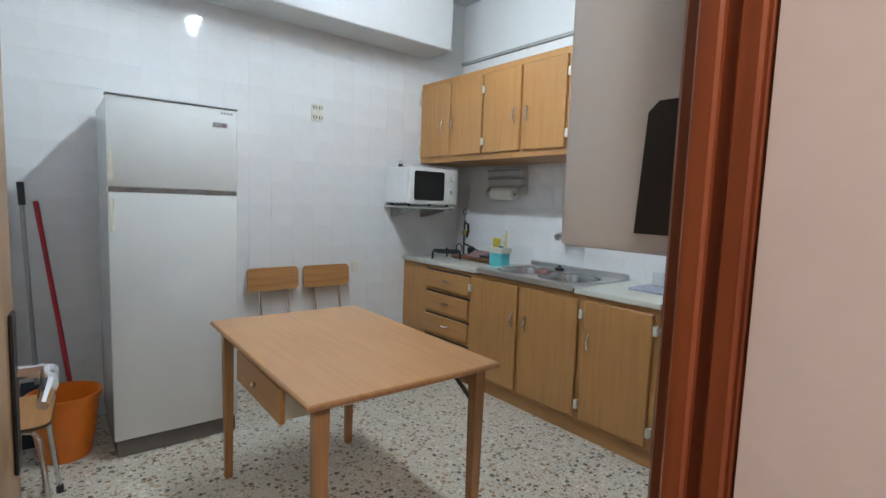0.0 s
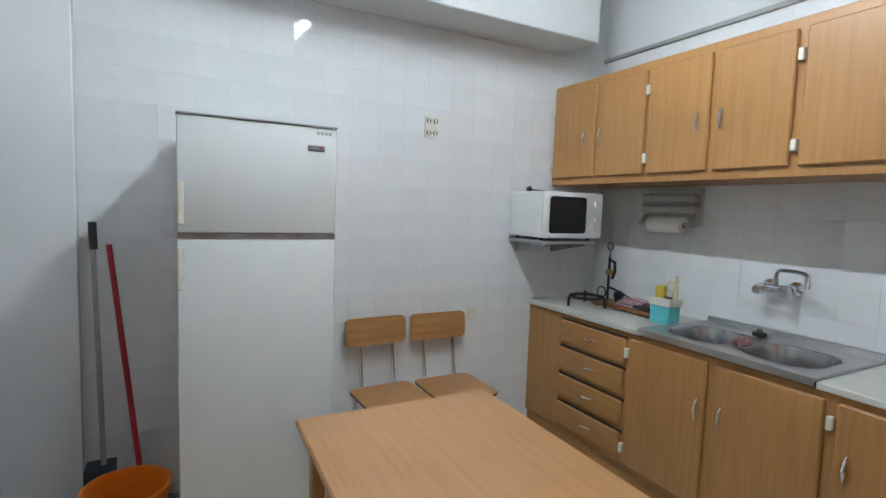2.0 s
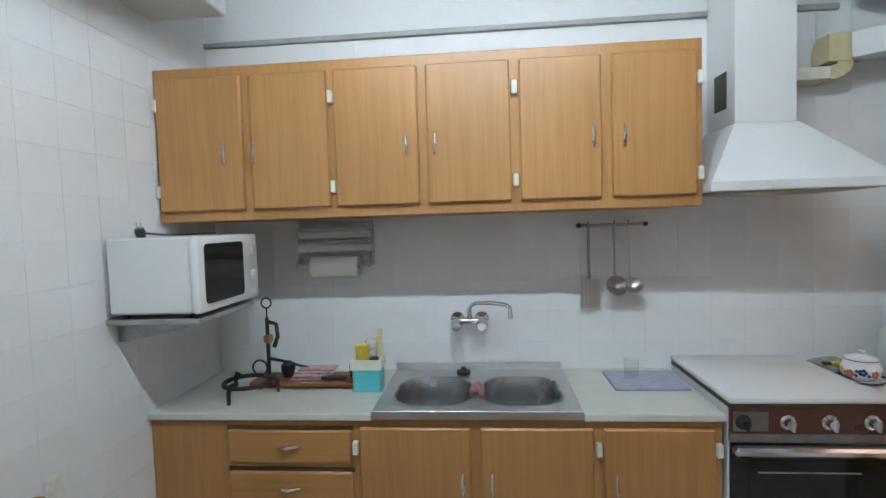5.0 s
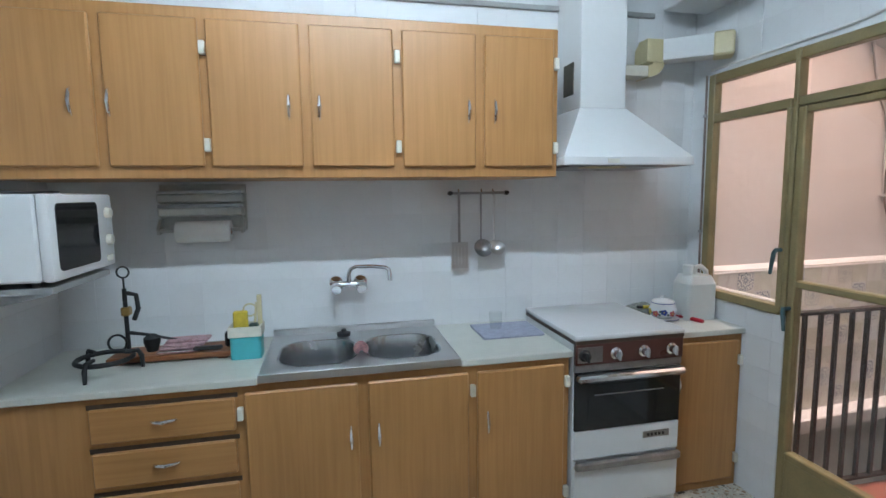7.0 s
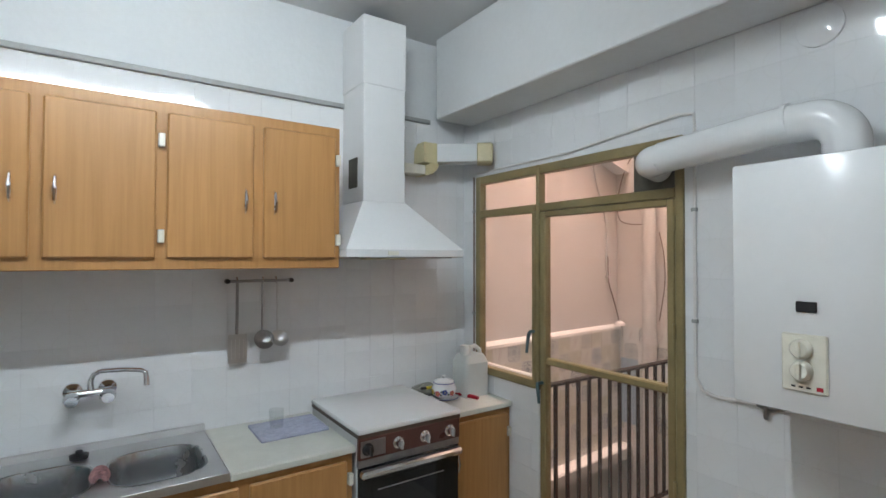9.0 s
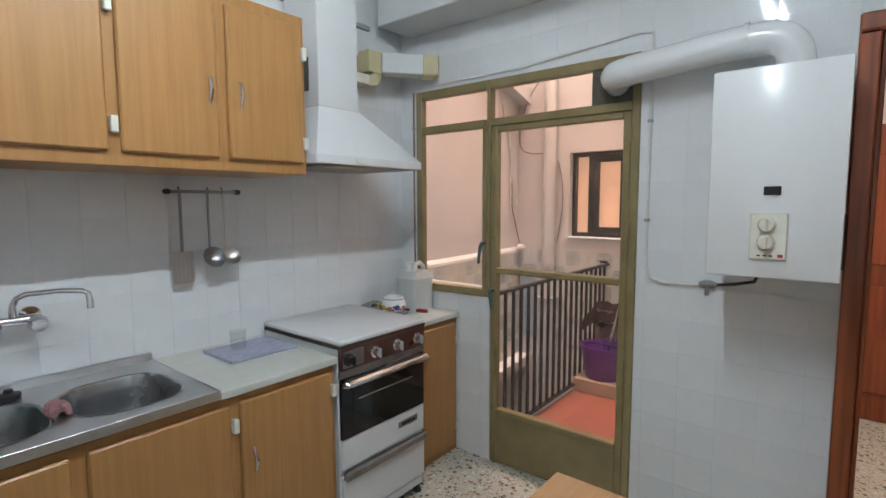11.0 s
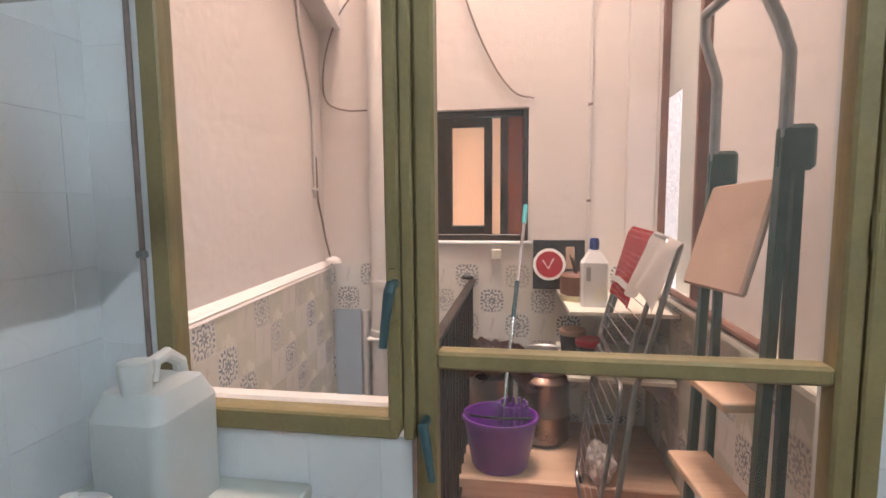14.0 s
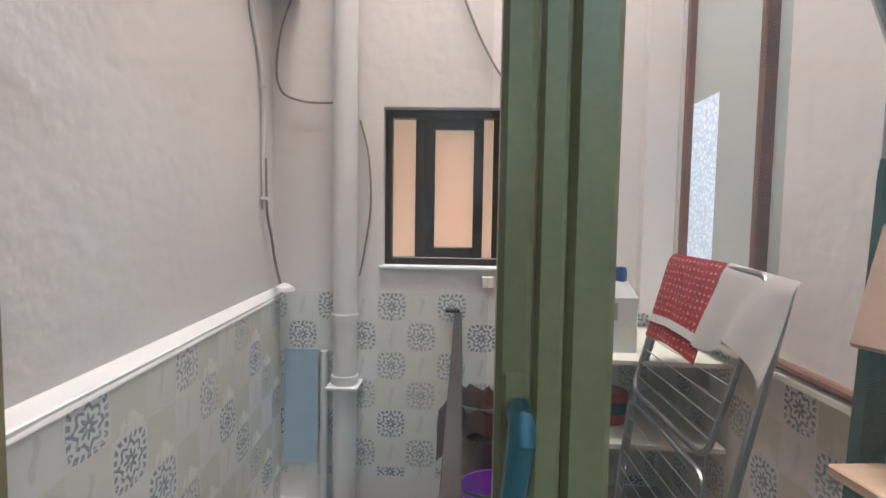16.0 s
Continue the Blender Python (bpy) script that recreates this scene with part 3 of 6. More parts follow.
part("handle", atube([(X0, -0.722, 1.03), (X0 - 0.035, -0.722, 1.03), (X0 - 0.042, -0.728, 1.01), (X0 - 0.045, -0.74, 0.93)], [0.010, 0.010, 0.010, 0.007]), TEAL, patio_door, "teal lever handle")
for z0, z1 in ((0.33, 1.135), (1.16, 1.93), (1.99, 2.18)):
    p = part("pane", abox(3.349, -1.45, z0, 3.353, -0.735, z1), GLASS, patio_door)
    p.visible_shadow = False
pane.visible_shadow = pane2.visible_shadow = False


# ---- fitted cabinets ----
def bow_handle(parent, x, y, z0, z1, flat=False):
    mid = (z0 + z1) / 2
    if flat:
        pts = [(x - 0.045, y, mid), (x - 0.035, y - 0.012, mid), (x, y - 0.024, mid), (x + 0.035, y - 0.012, mid), (x + 0.045, y, mid)]
    else:
        pts = [(x, y, z1), (x, y - 0.012, z1 - 0.01), (x, y - 0.024, mid), (x, y - 0.012, z0 + 0.01), (x, y, z0)]
    part("handle", atube(pts, [0.004, 0.006, 0.008, 0.006, 0.004], 8), CHROME, parent, "curved chrome handle")


def cabinet_door(parent, x0, x1, z0, z1, y, handle_x=None, hz=None):
    d = part("door", abox(x0, y - 0.020, z0, x1, y, z1, bevel=0.006), CABINET, parent)
    if handle_x:
        bow_handle(d, handle_x, y - 0.019, *hz)
    return d


def hinge(parent, x, y, z):
    part("hinge", abox(x - 0.011, y - 0.026, z - 0.026, x + 0.011, y - 0.001, z + 0.026, bevel=0.003), OFFWHITE, parent, "ivory hinge cover")


upper = thing("wall_cabinet", "long wood-laminate wall cabinet with six doors", "cabinet")
part("body", abox(0.004, -0.44, 1.655, 2.276, -0.004, 2.31, bevel=0.003), CABINET, upper)
for x0, x1, hx in ((0.02, 0.40, 0.325), (0.435, 0.772, 0.452), (0.80, 1.150, 1.10), (1.185, 1.525, 1.22), (1.562, 1.885, 1.85), (1.925, 2.25, 1.97)):
    cabinet_door(upper, x0, x1, 1.70, 2.265, -0.44, hx, (1.89, 1.99))
for x in (0.016, 0.786, 1.543, 2.262):
    for z in (2.155, 1.785):
        hinge(upper, x, -0.44, z)

YF = -0.578
base = thing("base_cabinet", "long wood-laminate base cabinet with drawers and doors", "cabinet")
bm = abox(0.004, YF, 0.09, 2.285, YF + 0.03, 0.84, bevel=0.003)
for x0, x1, z1 in ((0.004, 0.93, 0.84), (0.93, 1.79, 0.68), (1.79, 2.285, 0.84)):
    part("carcass", abox(x0, YF + 0.03, 0.09, x1, -0.004, z1), CABINET, base)
bm2 = abox(0.004, YF + 0.02, 0.0, 2.285, -0.01, 0.09)
part("front_frame", bm, CABINET, base)
part("plinth", bm2, CABINET_X, base)
for z0, z1 in ((0.665, 0.800), (0.490, 0.628), (0.315, 0.452), (0.135, 0.275)):
    # dark strip on the front paints the shadow gap above each drawer
    part("gap_shade", abox(0.335, YF - 0.002, z1 - 0.004, 0.865, YF + 0.001, z1 + 0.015), DARK_EDGE, base)
    d = part("drawer", abox(0.345, YF - 0.020, z0, 0.855, YF - 0.001, z1, bevel=0.006), CABINET_X, base)
    bow_handle(d, 0.60, YF - 0.019, (z0 + z1) / 2 - 0.01, (z0 + z1) / 2 + 0.02, True)
for x0, x1, hx in ((0.892, 1.334, 1.30), (1.375, 1.806, 1.415), (1.846, 2.255, 1.89)):
    cabinet_door(base, x0, x1, 0.116, 0.812, YF, hx, (0.53, 0.63))
for x in (0.874, 1.826, 2.270):
    for z in (0.73, 0.20):
        hinge(base, x, YF, z)

corner = thing("corner_cabinet", "narrow wood-laminate cabinet beside the stove", "cabinet")
part("body", abox(2.872, -0.452, 0.0, 3.333, -0.004, 0.84, bevel=0.003), CABINET, corner)
cabinet_door(corner, 2.895, 3.30, 0.05, 0.81, -0.452, 2.94, (0.55, 0.65))
for z in (0.70, 0.16):
    hinge(corner, 3.315, -0.452, z)
worktops = "worktops"
solid("worktop", abox(0.003, -0.60, 0.842, 0.944, -0.003, 0.872, bevel=0.004), COUNTER, "pale stone worktop over the drawers", "worktop", worktops)
solid("worktop", abox(1.772, -0.60, 0.842, 2.292, -0.003, 0.872, bevel=0.004), COUNTER, "pale stone worktop beside the sink", "worktop", worktops)
solid("worktop", abox(2.868, -0.475, 0.842, 3.336, -0.003, 0.872, bevel=0.004), COUNTER, "pale stone worktop in the corner", "worktop", worktops)

# ---- sink ----
sink = thing("sink", "stainless steel double-bowl sink set in the worktop", "sink")


SINK_Z, BOWL_RIMS = 0.882, ((1.005, 1.335), (1.385, 1.715))


def bowl_ring(bm, x0, x1, inset, dz):
    o = rounded(x0 + inset, -0.53 + inset, x1 - inset, -0.17 - inset, max(0.11 - inset * 0.6, 0.05), 7)
    return [bm.verts.new((p[0], p[1], SINK_Z + dz)) for p in o]


def sink_deck():
    """The flat of the steel sheet, with two openings and a raised edge all round."""
    bm = bmesh.new()
    x0, x1, y0, y1 = 0.946, 1.770, -0.605, -0.02
    for bx0, bx1 in BOWL_RIMS:
        rim = bowl_ring(bm, bx0, bx1, 0.0, 0.0)
        ex0, ex1 = (x0, 1.36) if bx0 < 1.2 else (1.36, x1)
        cs = [bm.verts.new(c) for c in ((ex1, y1, SINK_Z), (ex0, y1, SINK_Z), (ex0, y0, SINK_Z), (ex1, y0, SINK_Z))]
        n = len(rim) // 4
        for q in range(4):
            seg = rim[q * n:(q + 1) * n]
            for a, b in zip(seg, seg[1:]):
                bm.faces.new((a, b, cs[q]))
            bm.faces.new((seg[-1], rim[((q + 1) * n) % len(rim)], cs[(q + 1) % 4], cs[q]))
    bmesh.ops.remove_doubles(bm, verts=bm.verts[:], dist=0.0001)
    return bm


def sink_bowl(x0, x1):
    """A deep pressed bowl with a rolled lip and a rounded foot."""
    bm = bmesh.new()
    prof = ((-0.006, 0.0015), (0.0, 0.0025), (0.004, 0.0), (0.007, -0.008), (0.014, -0.09), (0.020, -0.125), (0.032, -0.148), (0.055, -0.160), (0.090, -0.164))
    rings = [bowl_ring(bm, x0, x1, i_, d_) for i_, d_ in prof]
    for a, b in zip(rings, rings[1:]):
        for k in range(len(a)):
            bm.faces.new((a[k], a[(k + 1) % len(a)], b[(k + 1) % len(a)], b[k]))
    bm.faces.new(rings[-1])
    return bm


part("deck", sink_deck(), STEEL, sink)
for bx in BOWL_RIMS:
    part("bowl", sink_bowl(*bx), SHADED_BOWL_STEEL, sink, "deep pressed steel bowl")
part("front_edge", abox(0.946, -0.609, 0.852, 1.770, -0.605, 0.885, bevel=0.001), STEEL, sink)
part("upstand", abox(0.946, -0.04, 0.872, 1.770, -0.02, 0.912, bevel=0.004), STEEL, sink)
for x in (0.946, 1.766):
    part("side_edge", abox(x, -0.605, 0.870, x + 0.004, -0.04, 0.885, bevel=0.001), STEEL, sink)
for x in (1.17, 1.55):
    part("drain", alathe([(0.0, 0.003), (0.03, 0.003), (0.035, 0.0)], (x, -0.36, 0.7185), 18), CHROME, sink)
solid("drain_plug", alathe([(0.0, 0.0), (0.032, 0.002), (0.034, 0.018), (0.014, 0.024), (0.012, 0.035), (0.0, 0.037)], (1.29, -0.125, 0.883), 18), BLACK, "black rubber sink plug on the sink rim", "plug")
scourer = bmesh.new()
for i in range(6):
    tube(scourer, arc((1.36, -0.43 + 0.017 * i, 0.884 + 0.006), (1, 0, 0), (0, 0, 1), 0.026 - abs(i - 2.5) * 0.003, -8, 188, 10), 0.010, 7)
solid("dishcloth", scourer, worn("striped_cloth", (0.50, 0.25, 0.25), 0.9, dark=0.4, scale=60, fine=200, bump=0.4), "crumpled red and white dishcloth between the sink bowls", "cloth")

tap = thing("kitchen_tap", "chrome wall-mounted mixer tap with a long spout", "tap")
part("body", atube([(1.245, -0.075, 1.135), (1.40, -0.075, 1.135)], 0.017, 14), CHROME, tap)
for x in (1.262, 1.385):
    part("wall_flange", atube([(x, -0.003, 1.135), (x, -0.018, 1.135), (x, -0.03, 1.135), (x, -0.075, 1.135)], [0.036, 0.034, 0.018, 0.018], 18), CHROME, tap)
    part("knob", atube([(x, -0.07, 1.128), (x, -0.10, 1.125), (x, -0.115, 1.122), (x, -0.14, 1.118)], [0.018, 0.026, 0.030, 0.022], 12), CHROME, tap)
part("spout", atube([(1.325, -0.085, 1.15), (1.325, -0.09, 1.19), (1.335, -0.10, 1.215), (1.36, -0.11, 1.228), (1.44, -0.15, 1.232), (1.50, -0.18, 1.228), (1.516, -0.19, 1.218), (1.52, -0.193, 1.19), (1.52, -0.193, 1.165)], [0.012, 0.011, 0.010, 0.010, 0.010, 0.010, 0.010, 0.011, 0.012], 12), CHROME, tap)

# ---- stove ----
stove = thing("gas_stove", "white gas stove with a maroon control panel, lid closed", "stove")
part("body", abox(2.302, -0.585, 0.04, 2.858, -0.02, 0.90, bevel=0.004), ENAMEL, stove)
part("lid", abox(2.297, -0.612, 0.914, 2.863, -0.015, 0.940, bevel=0.010, seg=2), ENAMEL, stove, "closed white enamel lid")
part("hob_edge", abox(2.300, -0.605, 0.898, 2.860, -0.02, 0.914), DARK_EDGE, stove)
panel = part("control_panel", abox(2.303, -0.606, 0.80, 2.857, -0.585, 0.898, bevel=0.003), MAROON, stove, "maroon control panel")
part("panel_plate", abox(2.312, -0.609, 0.812, 2.435, -0.605, 0.885, bevel=0.001), DULL_STEEL, panel)
for i, x in enumerate((2.345, 2.50, 2.645, 2.79)):
    k = part("knob", atube([(x, -0.606, 0.848), (x, -0.613, 0.848), (x, -0.618, 0.848), (x, -0.64, 0.848)], [0.028, 0.028, 0.018, 0.016], 16), BLACK if i == 0 else CHROME, panel)
    part("grip", abox(x - 0.005, -0.655, 0.826, x + 0.005, -0.636, 0.870, bevel=0.003), BLACK if i == 0 else GREY_PLASTIC, k)
part("trim", abox(2.303, -0.600, 0.765, 2.857, -0.58, 0.80, bevel=0.003), DULL_STEEL, stove)
part("oven_door", abox(2.306, -0.602, 0.485, 2.854, -0.584, 0.765, bevel=0.004), OVEN_GLASS, stove, "black glass oven door")
part("oven_window", abox(2.37, -0.604, 0.53, 2.79, -0.6015, 0.70, bevel=0.001), OVEN_GLASS, stove)
part("oven_rack", atube([(2.40, -0.6055, 0.655), (2.76, -0.6055, 0.655)], 0.003, 6), DULL_STEEL, stove)
part("door_handle", abox(2.306, -0.645, 0.725, 2.854, -0.600, 0.760, bevel=0.010), CHROME, stove, "wide chrome handle bar")
part("lower_panel", abox(2.306, -0.600, 0.345, 2.854, -0.584, 0.482, bevel=0.004), ENAMEL, stove)
part("badge", abox(2.66, -0.604, 0.415, 2.80, -0.599, 0.448, bevel=0.002), DULL_STEEL, stove)
for i in range(5):
    part("badge_mark", abox(2.68 + 0.02 * i, -0.606, 0.425, 2.692 + 0.02 * i, -0.603, 0.438), BLACK, stove)
part("drawer", abox(2.306, -0.602, 0.105, 2.854, -0.584, 0.315, bevel=0.004), ENAMEL, stove)
part("drawer_lip", abox(2.306, -0.628, 0.300, 2.854, -0.598, 0.340, bevel=0.008), DULL_STEEL, stove)
part("base_bar", abox(2.31, -0.59, 0.045, 2.85, -0.575, 0.09, bevel=0.004), ENAMEL, stove)
for x in (2.33, 2.83):
    for y in (-0.57, -0.08):
        part("foot", alathe([(0.022, 0), (0.022, 0.015), (0.014, 0.02), (0.014, 0.045)], (x, y, 0), 10), BLACK, stove)

# ---- cooker hood ----
hood = thing("cooker_hood", "white metal chimney cooker hood above the stove", "cooker hood")
bm = bmesh.new()
lo = [bm.verts.new(p) for p in ((2.285, -0.50, 1.745), (2.955, -0.50, 1.745), (2.955, -0.004, 1.745), (2.285, -0.004, 1.745))]
hi = [bm.verts.new(p) for p in ((2.475, -0.275, 2.0), (2.73, -0.275, 2.0), (2.73, -0.004, 2.0), (2.475, -0.004, 2.0))]
for k in range(4):
    bm.faces.new((lo[k], lo[(k + 1) % 4], hi[(k + 1) % 4], hi[k]))
bm.faces.new(hi), bm.faces.new(lo[::-1])
part("canopy", bm, ENAMEL, hood)
part("rim", abox(2.282, -0.505, 1.705, 2.958, -0.004, 1.747, bevel=0.004), ENAMEL, hood)
part("filter", abox(2.33, -0.46, 1.700, 2.91, -0.06, 1.706), DULL_STEEL, hood)
part("light_panel", abox(2.40, -0.47, 1.694, 2.62, -0.40, 1.701, bevel=0.003), YELLOWED, hood)
part("switch", abox(2.50, -0.508, 1.715, 2.56, -0.504, 1.735, bevel=0.001), OFFWHITE, hood)
bm = abox(2.478, -0.272, 2.0, 2.727, -0.004, 2.98, bevel=0.003)
part("chimney", bm, ENAMEL, hood)
part("chimney", abox(2.474, -0.276, 2.62, 2.731, -0.003, 2.985, bevel=0.003), ENAMEL, hood)
part("vent_grille", abox(2.474, -0.20, 2.08, 2.479, -0.09, 2.24, bevel=0.001), DIRT, hood, "dark mesh vent")

duct = thing("vent_duct", "white flat air duct with yellowed elbows", "duct")
part("duct", abox(2.732, -0.115, 2.205, 2.99, -0.008, 2.262, bevel=0.004), OFFWHITE, duct)
elbow = aprism([(2.96, 2.20), (3.015, 2.215), (3.05, 2.25), (3.06, 2.30), (2.99, 2.30), (2.985, 2.268), (2.96, 2.262)], -0.118, -0.006)
part("elbow", elbow, YELLOWED, duct)
part("elbow", aprism([(-0.125, 2.28), (-0.125, 2.40), (-0.05, 2.40), (-0.008, 2.36), (-0.008, 2.28)], 2.945, 3.085, "YZ"), YELLOWED, duct)
run = part("duct", abox(0, -0.055, -0.055, 0.27, 0.055, 0.055, bevel=0.004), PLASTER, duct)
run.matrix_local = pose(3.05, -0.115, 2.335, 0, 0, -38)
end = part("collar", abox(0, -0.06, -0.06, 0.10, 0.06, 0.06, bevel=0.01), YELLOWED, duct)
end.matrix_local = pose(3.235, -0.26, 2.335, 0, 0, -38)

# ---- boiler and flue ----
boiler = thing("gas_boiler", "white wall-hung gas water heater with two dials", "boiler")
part("casing", abox(2.960, -2.270, 1.270, 3.325, -1.880, 1.988, bevel=0.008, seg=2), ENAMEL, boiler)
part("back_plate", abox(3.325, -2.24, 1.28, 3.339, -1.89, 1.98), GREY_PLASTIC, boiler)
# the cut-out isn't cut: a black sheet on the casing paints its shade
part("side_opening", aprism([(3.10, 1.30), (3.24, 1.30), (3.24, 1.49), (3.125, 1.49), (3.11, 1.475)], -2.276, -2.269), BLACK, boiler, "black sheet for the shade in the side cut-out")
part("sight_window", abox(2.9540, -2.10, 1.555, 2.9610, -2.05, 1.585, bevel=0.002), OVEN_GLASS, boiler)
dial_plate = part("dial_plate", abox(2.9510, -2.125, 1.335, 2.9610, -2.015, 1.495, bevel=0.004), OFFWHITE, boiler)
for z in (1.455, 1.395):
    d = part("dial", atube([(2.9510, -2.065, z), (2.9370, -2.065, z), (2.9300, -2.065, z)], [0.028, 0.026, 0.020], 18), OFFWHITE, dial_plate)
    part("pointer", abox(2.9210, -2.070, z - 0.022, 2.9310, -2.060, z + 0.022, bevel=0.002), OFFWHITE, d)
part("mark", abox(2.9490, -2.115, 1.345, 2.9515, -2.10, 1.356), RED, dial_plate)
for i in range(3):
    part("mark", abox(2.9490, -2.05 - 0.018 * i, 1.347, 2.9515, -2.04 - 0.018 * i, 1.352), BLACK, dial_plate)
flue = thing("flue_pipe", "white enamelled flue pipe from the boiler to the window", "flue pipe")
pts = [(3.20, -2.10, 1.99), (3.20, -2.10, 2.05)] + arc((3.20, -2.01, 2.05), (0, -1, 0), (0, 0, 1), 0.09, 10, 90, 6) + [(3.20, -1.9, 2.14), (3.20, -1.50, 2.105)] + arc((3.29, -1.50, 2.10), (-1, 0, 0), (0, -1, 0), 0.09, 0, -80, 6) + [(3.37, -1.40, 2.09)]
part("pipe", atube(pts, 0.062, 20), ENAMEL, flue)
part("seam_ring", atube([(3.20, -1.955, 2.144), (3.20, -1.94, 2.143)], 0.066, 20), ENAMEL, flue)
part("blanking_plate", abox(3.336, -1.475, 2.002, 3.344, -1.28, 2.164), DIRT, flue, "dark sooty plate in the fanlight")
gas = thing("gas_pipe", "thin painted gas pipe with a brass valve", "pipe")
part("pipe", atube([(3.333, -0.15, 2.24), (3.330, -0.9, 2.245), (3.330, -1.5, 2.30), (3.330, -1.56, 2.29), (3.330, -1.563, 2.24), (3.330, -1.56, 1.30), (3.330, -1.565, 1.22), (3.330, -1.59, 1.18), (3.330, -1.64, 1.165), (3.325, -1.80, 1.175)], 0.007, 8), PIPE_WHITE, gas)
part("valve", atube([(3.325, -1.79, 1.176), (3.325, -1.81, 1.176), (3.325, -1.84, 1.178), (3.325, -1.86, 1.178)], [0.010, 0.018, 0.018, 0.009], 10), DULL_STEEL, gas, "dull brass valve")
part("lever", abox(3.305, -1.832, 1.13, 3.318, -1.818, 1.18, bevel=0.003), DULL_STEEL, gas)
part("hose", atube([(3.325, -1.86, 1.178), (3.31, -1.93, 1.19), (3.29, -2.0, 1.21), (3.26, -2.02, 1.262)], 0.007, 8), BLACK, gas)
for z in (1.45, 1.9):
    part("clip", abox(3.322, -1.572, z - 0.008, 3.338, -1.548, z + 0.008, bevel=0.003), GREY_PLASTIC, gas)
jamb_pipe = thing("wall_cable", "thin grey cable running down beside the window", "cable")
part("cable", atube([(3.33, -0.118, 2.22), (3.332, -0.116, 1.6), (3.332, -0.118, 1.02), (3.332, -0.118, 0.88)], 0.006, 8), CABLE, jamb_pipe)
for z in (1.35, 2.0):
    part("clip", abox(3.322, -0.128, z - 0.008, 3.338, -0.106, z + 0.008, bevel=0.003), DULL_STEEL, jamb_pipe)
cover = thing("flue_cover", "round white cover plate on the tiles", "cover plate")
part("disc", atube([(3.338, -1.99, 2.485), (3.330, -1.99, 2.485), (3.328, -1.99, 2.485)], [0.07, 0.07, 0.065], 28), TILE, cover)

# ---- refrigerator ----
fridge = thing("refrigerator", "tall white two-door refrigerator with a grey plinth", "refrigerator")
part("body", abox(0.05, -2.725, 0.085, 0.60, -2.145, 1.785, bevel=0.008), FRIDGE_WHITE, fridge)
up_door = part("door", abox(0.603, -2.728, 1.35, 0.675, -2.142, 1.782, bevel=0.010, seg=2), FRIDGE_WHITE, fridge)
low_door = part("door", abox(0.603, -2.728, 0.09, 0.675, -2.142, 1.328, bevel=0.010, seg=2), FRIDGE_WHITE, fridge)
part("top_trim", abox(0.595, -2.73, 1.783, 0.68, -2.14, 1.788), GREY_PLASTIC, fridge)
part("trim", abox(0.60, -2.727, 1.329, 0.672, -2.143, 1.349), DULL_STEEL, fridge)
part("plinth", abox(0.06, -2.715, 0.0, 0.655, -2.15, 0.084, bevel=0.003), PLINTH, fridge, "dark grey plinth")
part("handle", abox(0.672, -2.728, 1.38, 0.692, -2.705, 1.54, bevel=0.006), OFFWHITE, up_door)
part("handle", abox(0.672, -2.728, 1.14, 0.692, -2.705, 1.30, bevel=0.006), OFFWHITE, low_door)
badge = part("badge", abox(0.674, -2.262, 1.685, 0.680, -2.192, 1.708, bevel=0.003), DULL_STEEL, up_door)
part("badge_mark", abox(0.679, -2.250, 1.693, 0.682, -2.222, 1.700), GREY_PLASTIC, badge)
part("badge_mark", abox(0.679, -2.214, 1.693, 0.682, -2.206, 1.700), RED, badge)
for i in range(4):
    part("print_mark", abox(0.674, -2.225 + i * 0.016, 1.752, 0.6765, -2.214 + i * 0.016, 1.764), GREY_PLASTIC, up_door)


# ---- tables and chairs ----
def square_leg(bm, x, y, z, top, foot):
    for (a, b, h0, h1) in ((foot, top, 0, z),):
        lo = [bm.verts.new((x + dx * a / 2, y + dy * a / 2, h0)) for dx, dy in ((-1, -1), (1, -1), (1, 1), (-1, 1))]
        hi = [bm.verts.new((x + dx * b / 2, y + dy * b / 2, h1)) for dx, dy in ((-1, -1), (1, -1), (1, 1), (-1, 1))]
        for k in range(4):
            bm.faces.new((lo[k], lo[(k + 1) % 4], hi[(k + 1) % 4], hi[k]))
        bm.faces.new(lo[::-1]), bm.faces.new(hi)
    return bm


def dining_table(m, lx, ly, top, label):
    t = thing("dining_table", label, "table", m)
    part("tabletop", abox(-lx / 2, -ly / 2, 0.728, lx / 2, ly / 2, 0.750, bevel=0.004), top, t)
    part("edge_band", abox(-lx / 2 - 0.002, -ly / 2 - 0.002, 0.730, lx / 2 + 0.002, ly / 2 + 0.002, 0.746, bevel=0.003), LEG_WOOD, t)
    for sx in (-1, 1):
        for sy in (-1, 1):
            part("leg", square_leg(bmesh.new(), sx * (lx / 2 - 0.06), sy * (ly / 2 - 0.06), 0.73, 0.045, 0.032), LEG_WOOD, t)
        part("apron", abox(sx * (lx / 2 - 0.15) - 0.009, -ly / 2 + 0.085, 0.685, sx * (lx / 2 - 0.15) + 0.009, ly / 2 - 0.085, 0.728, bevel=0.003), LEG_WOOD, t)
    part("apron", abox(-lx / 2 + 0.085, ly / 2 - 0.07, 0.655, lx / 2 - 0.085, ly / 2 - 0.05, 0.728, bevel=0.003), LEG_WOOD, t)
    return t


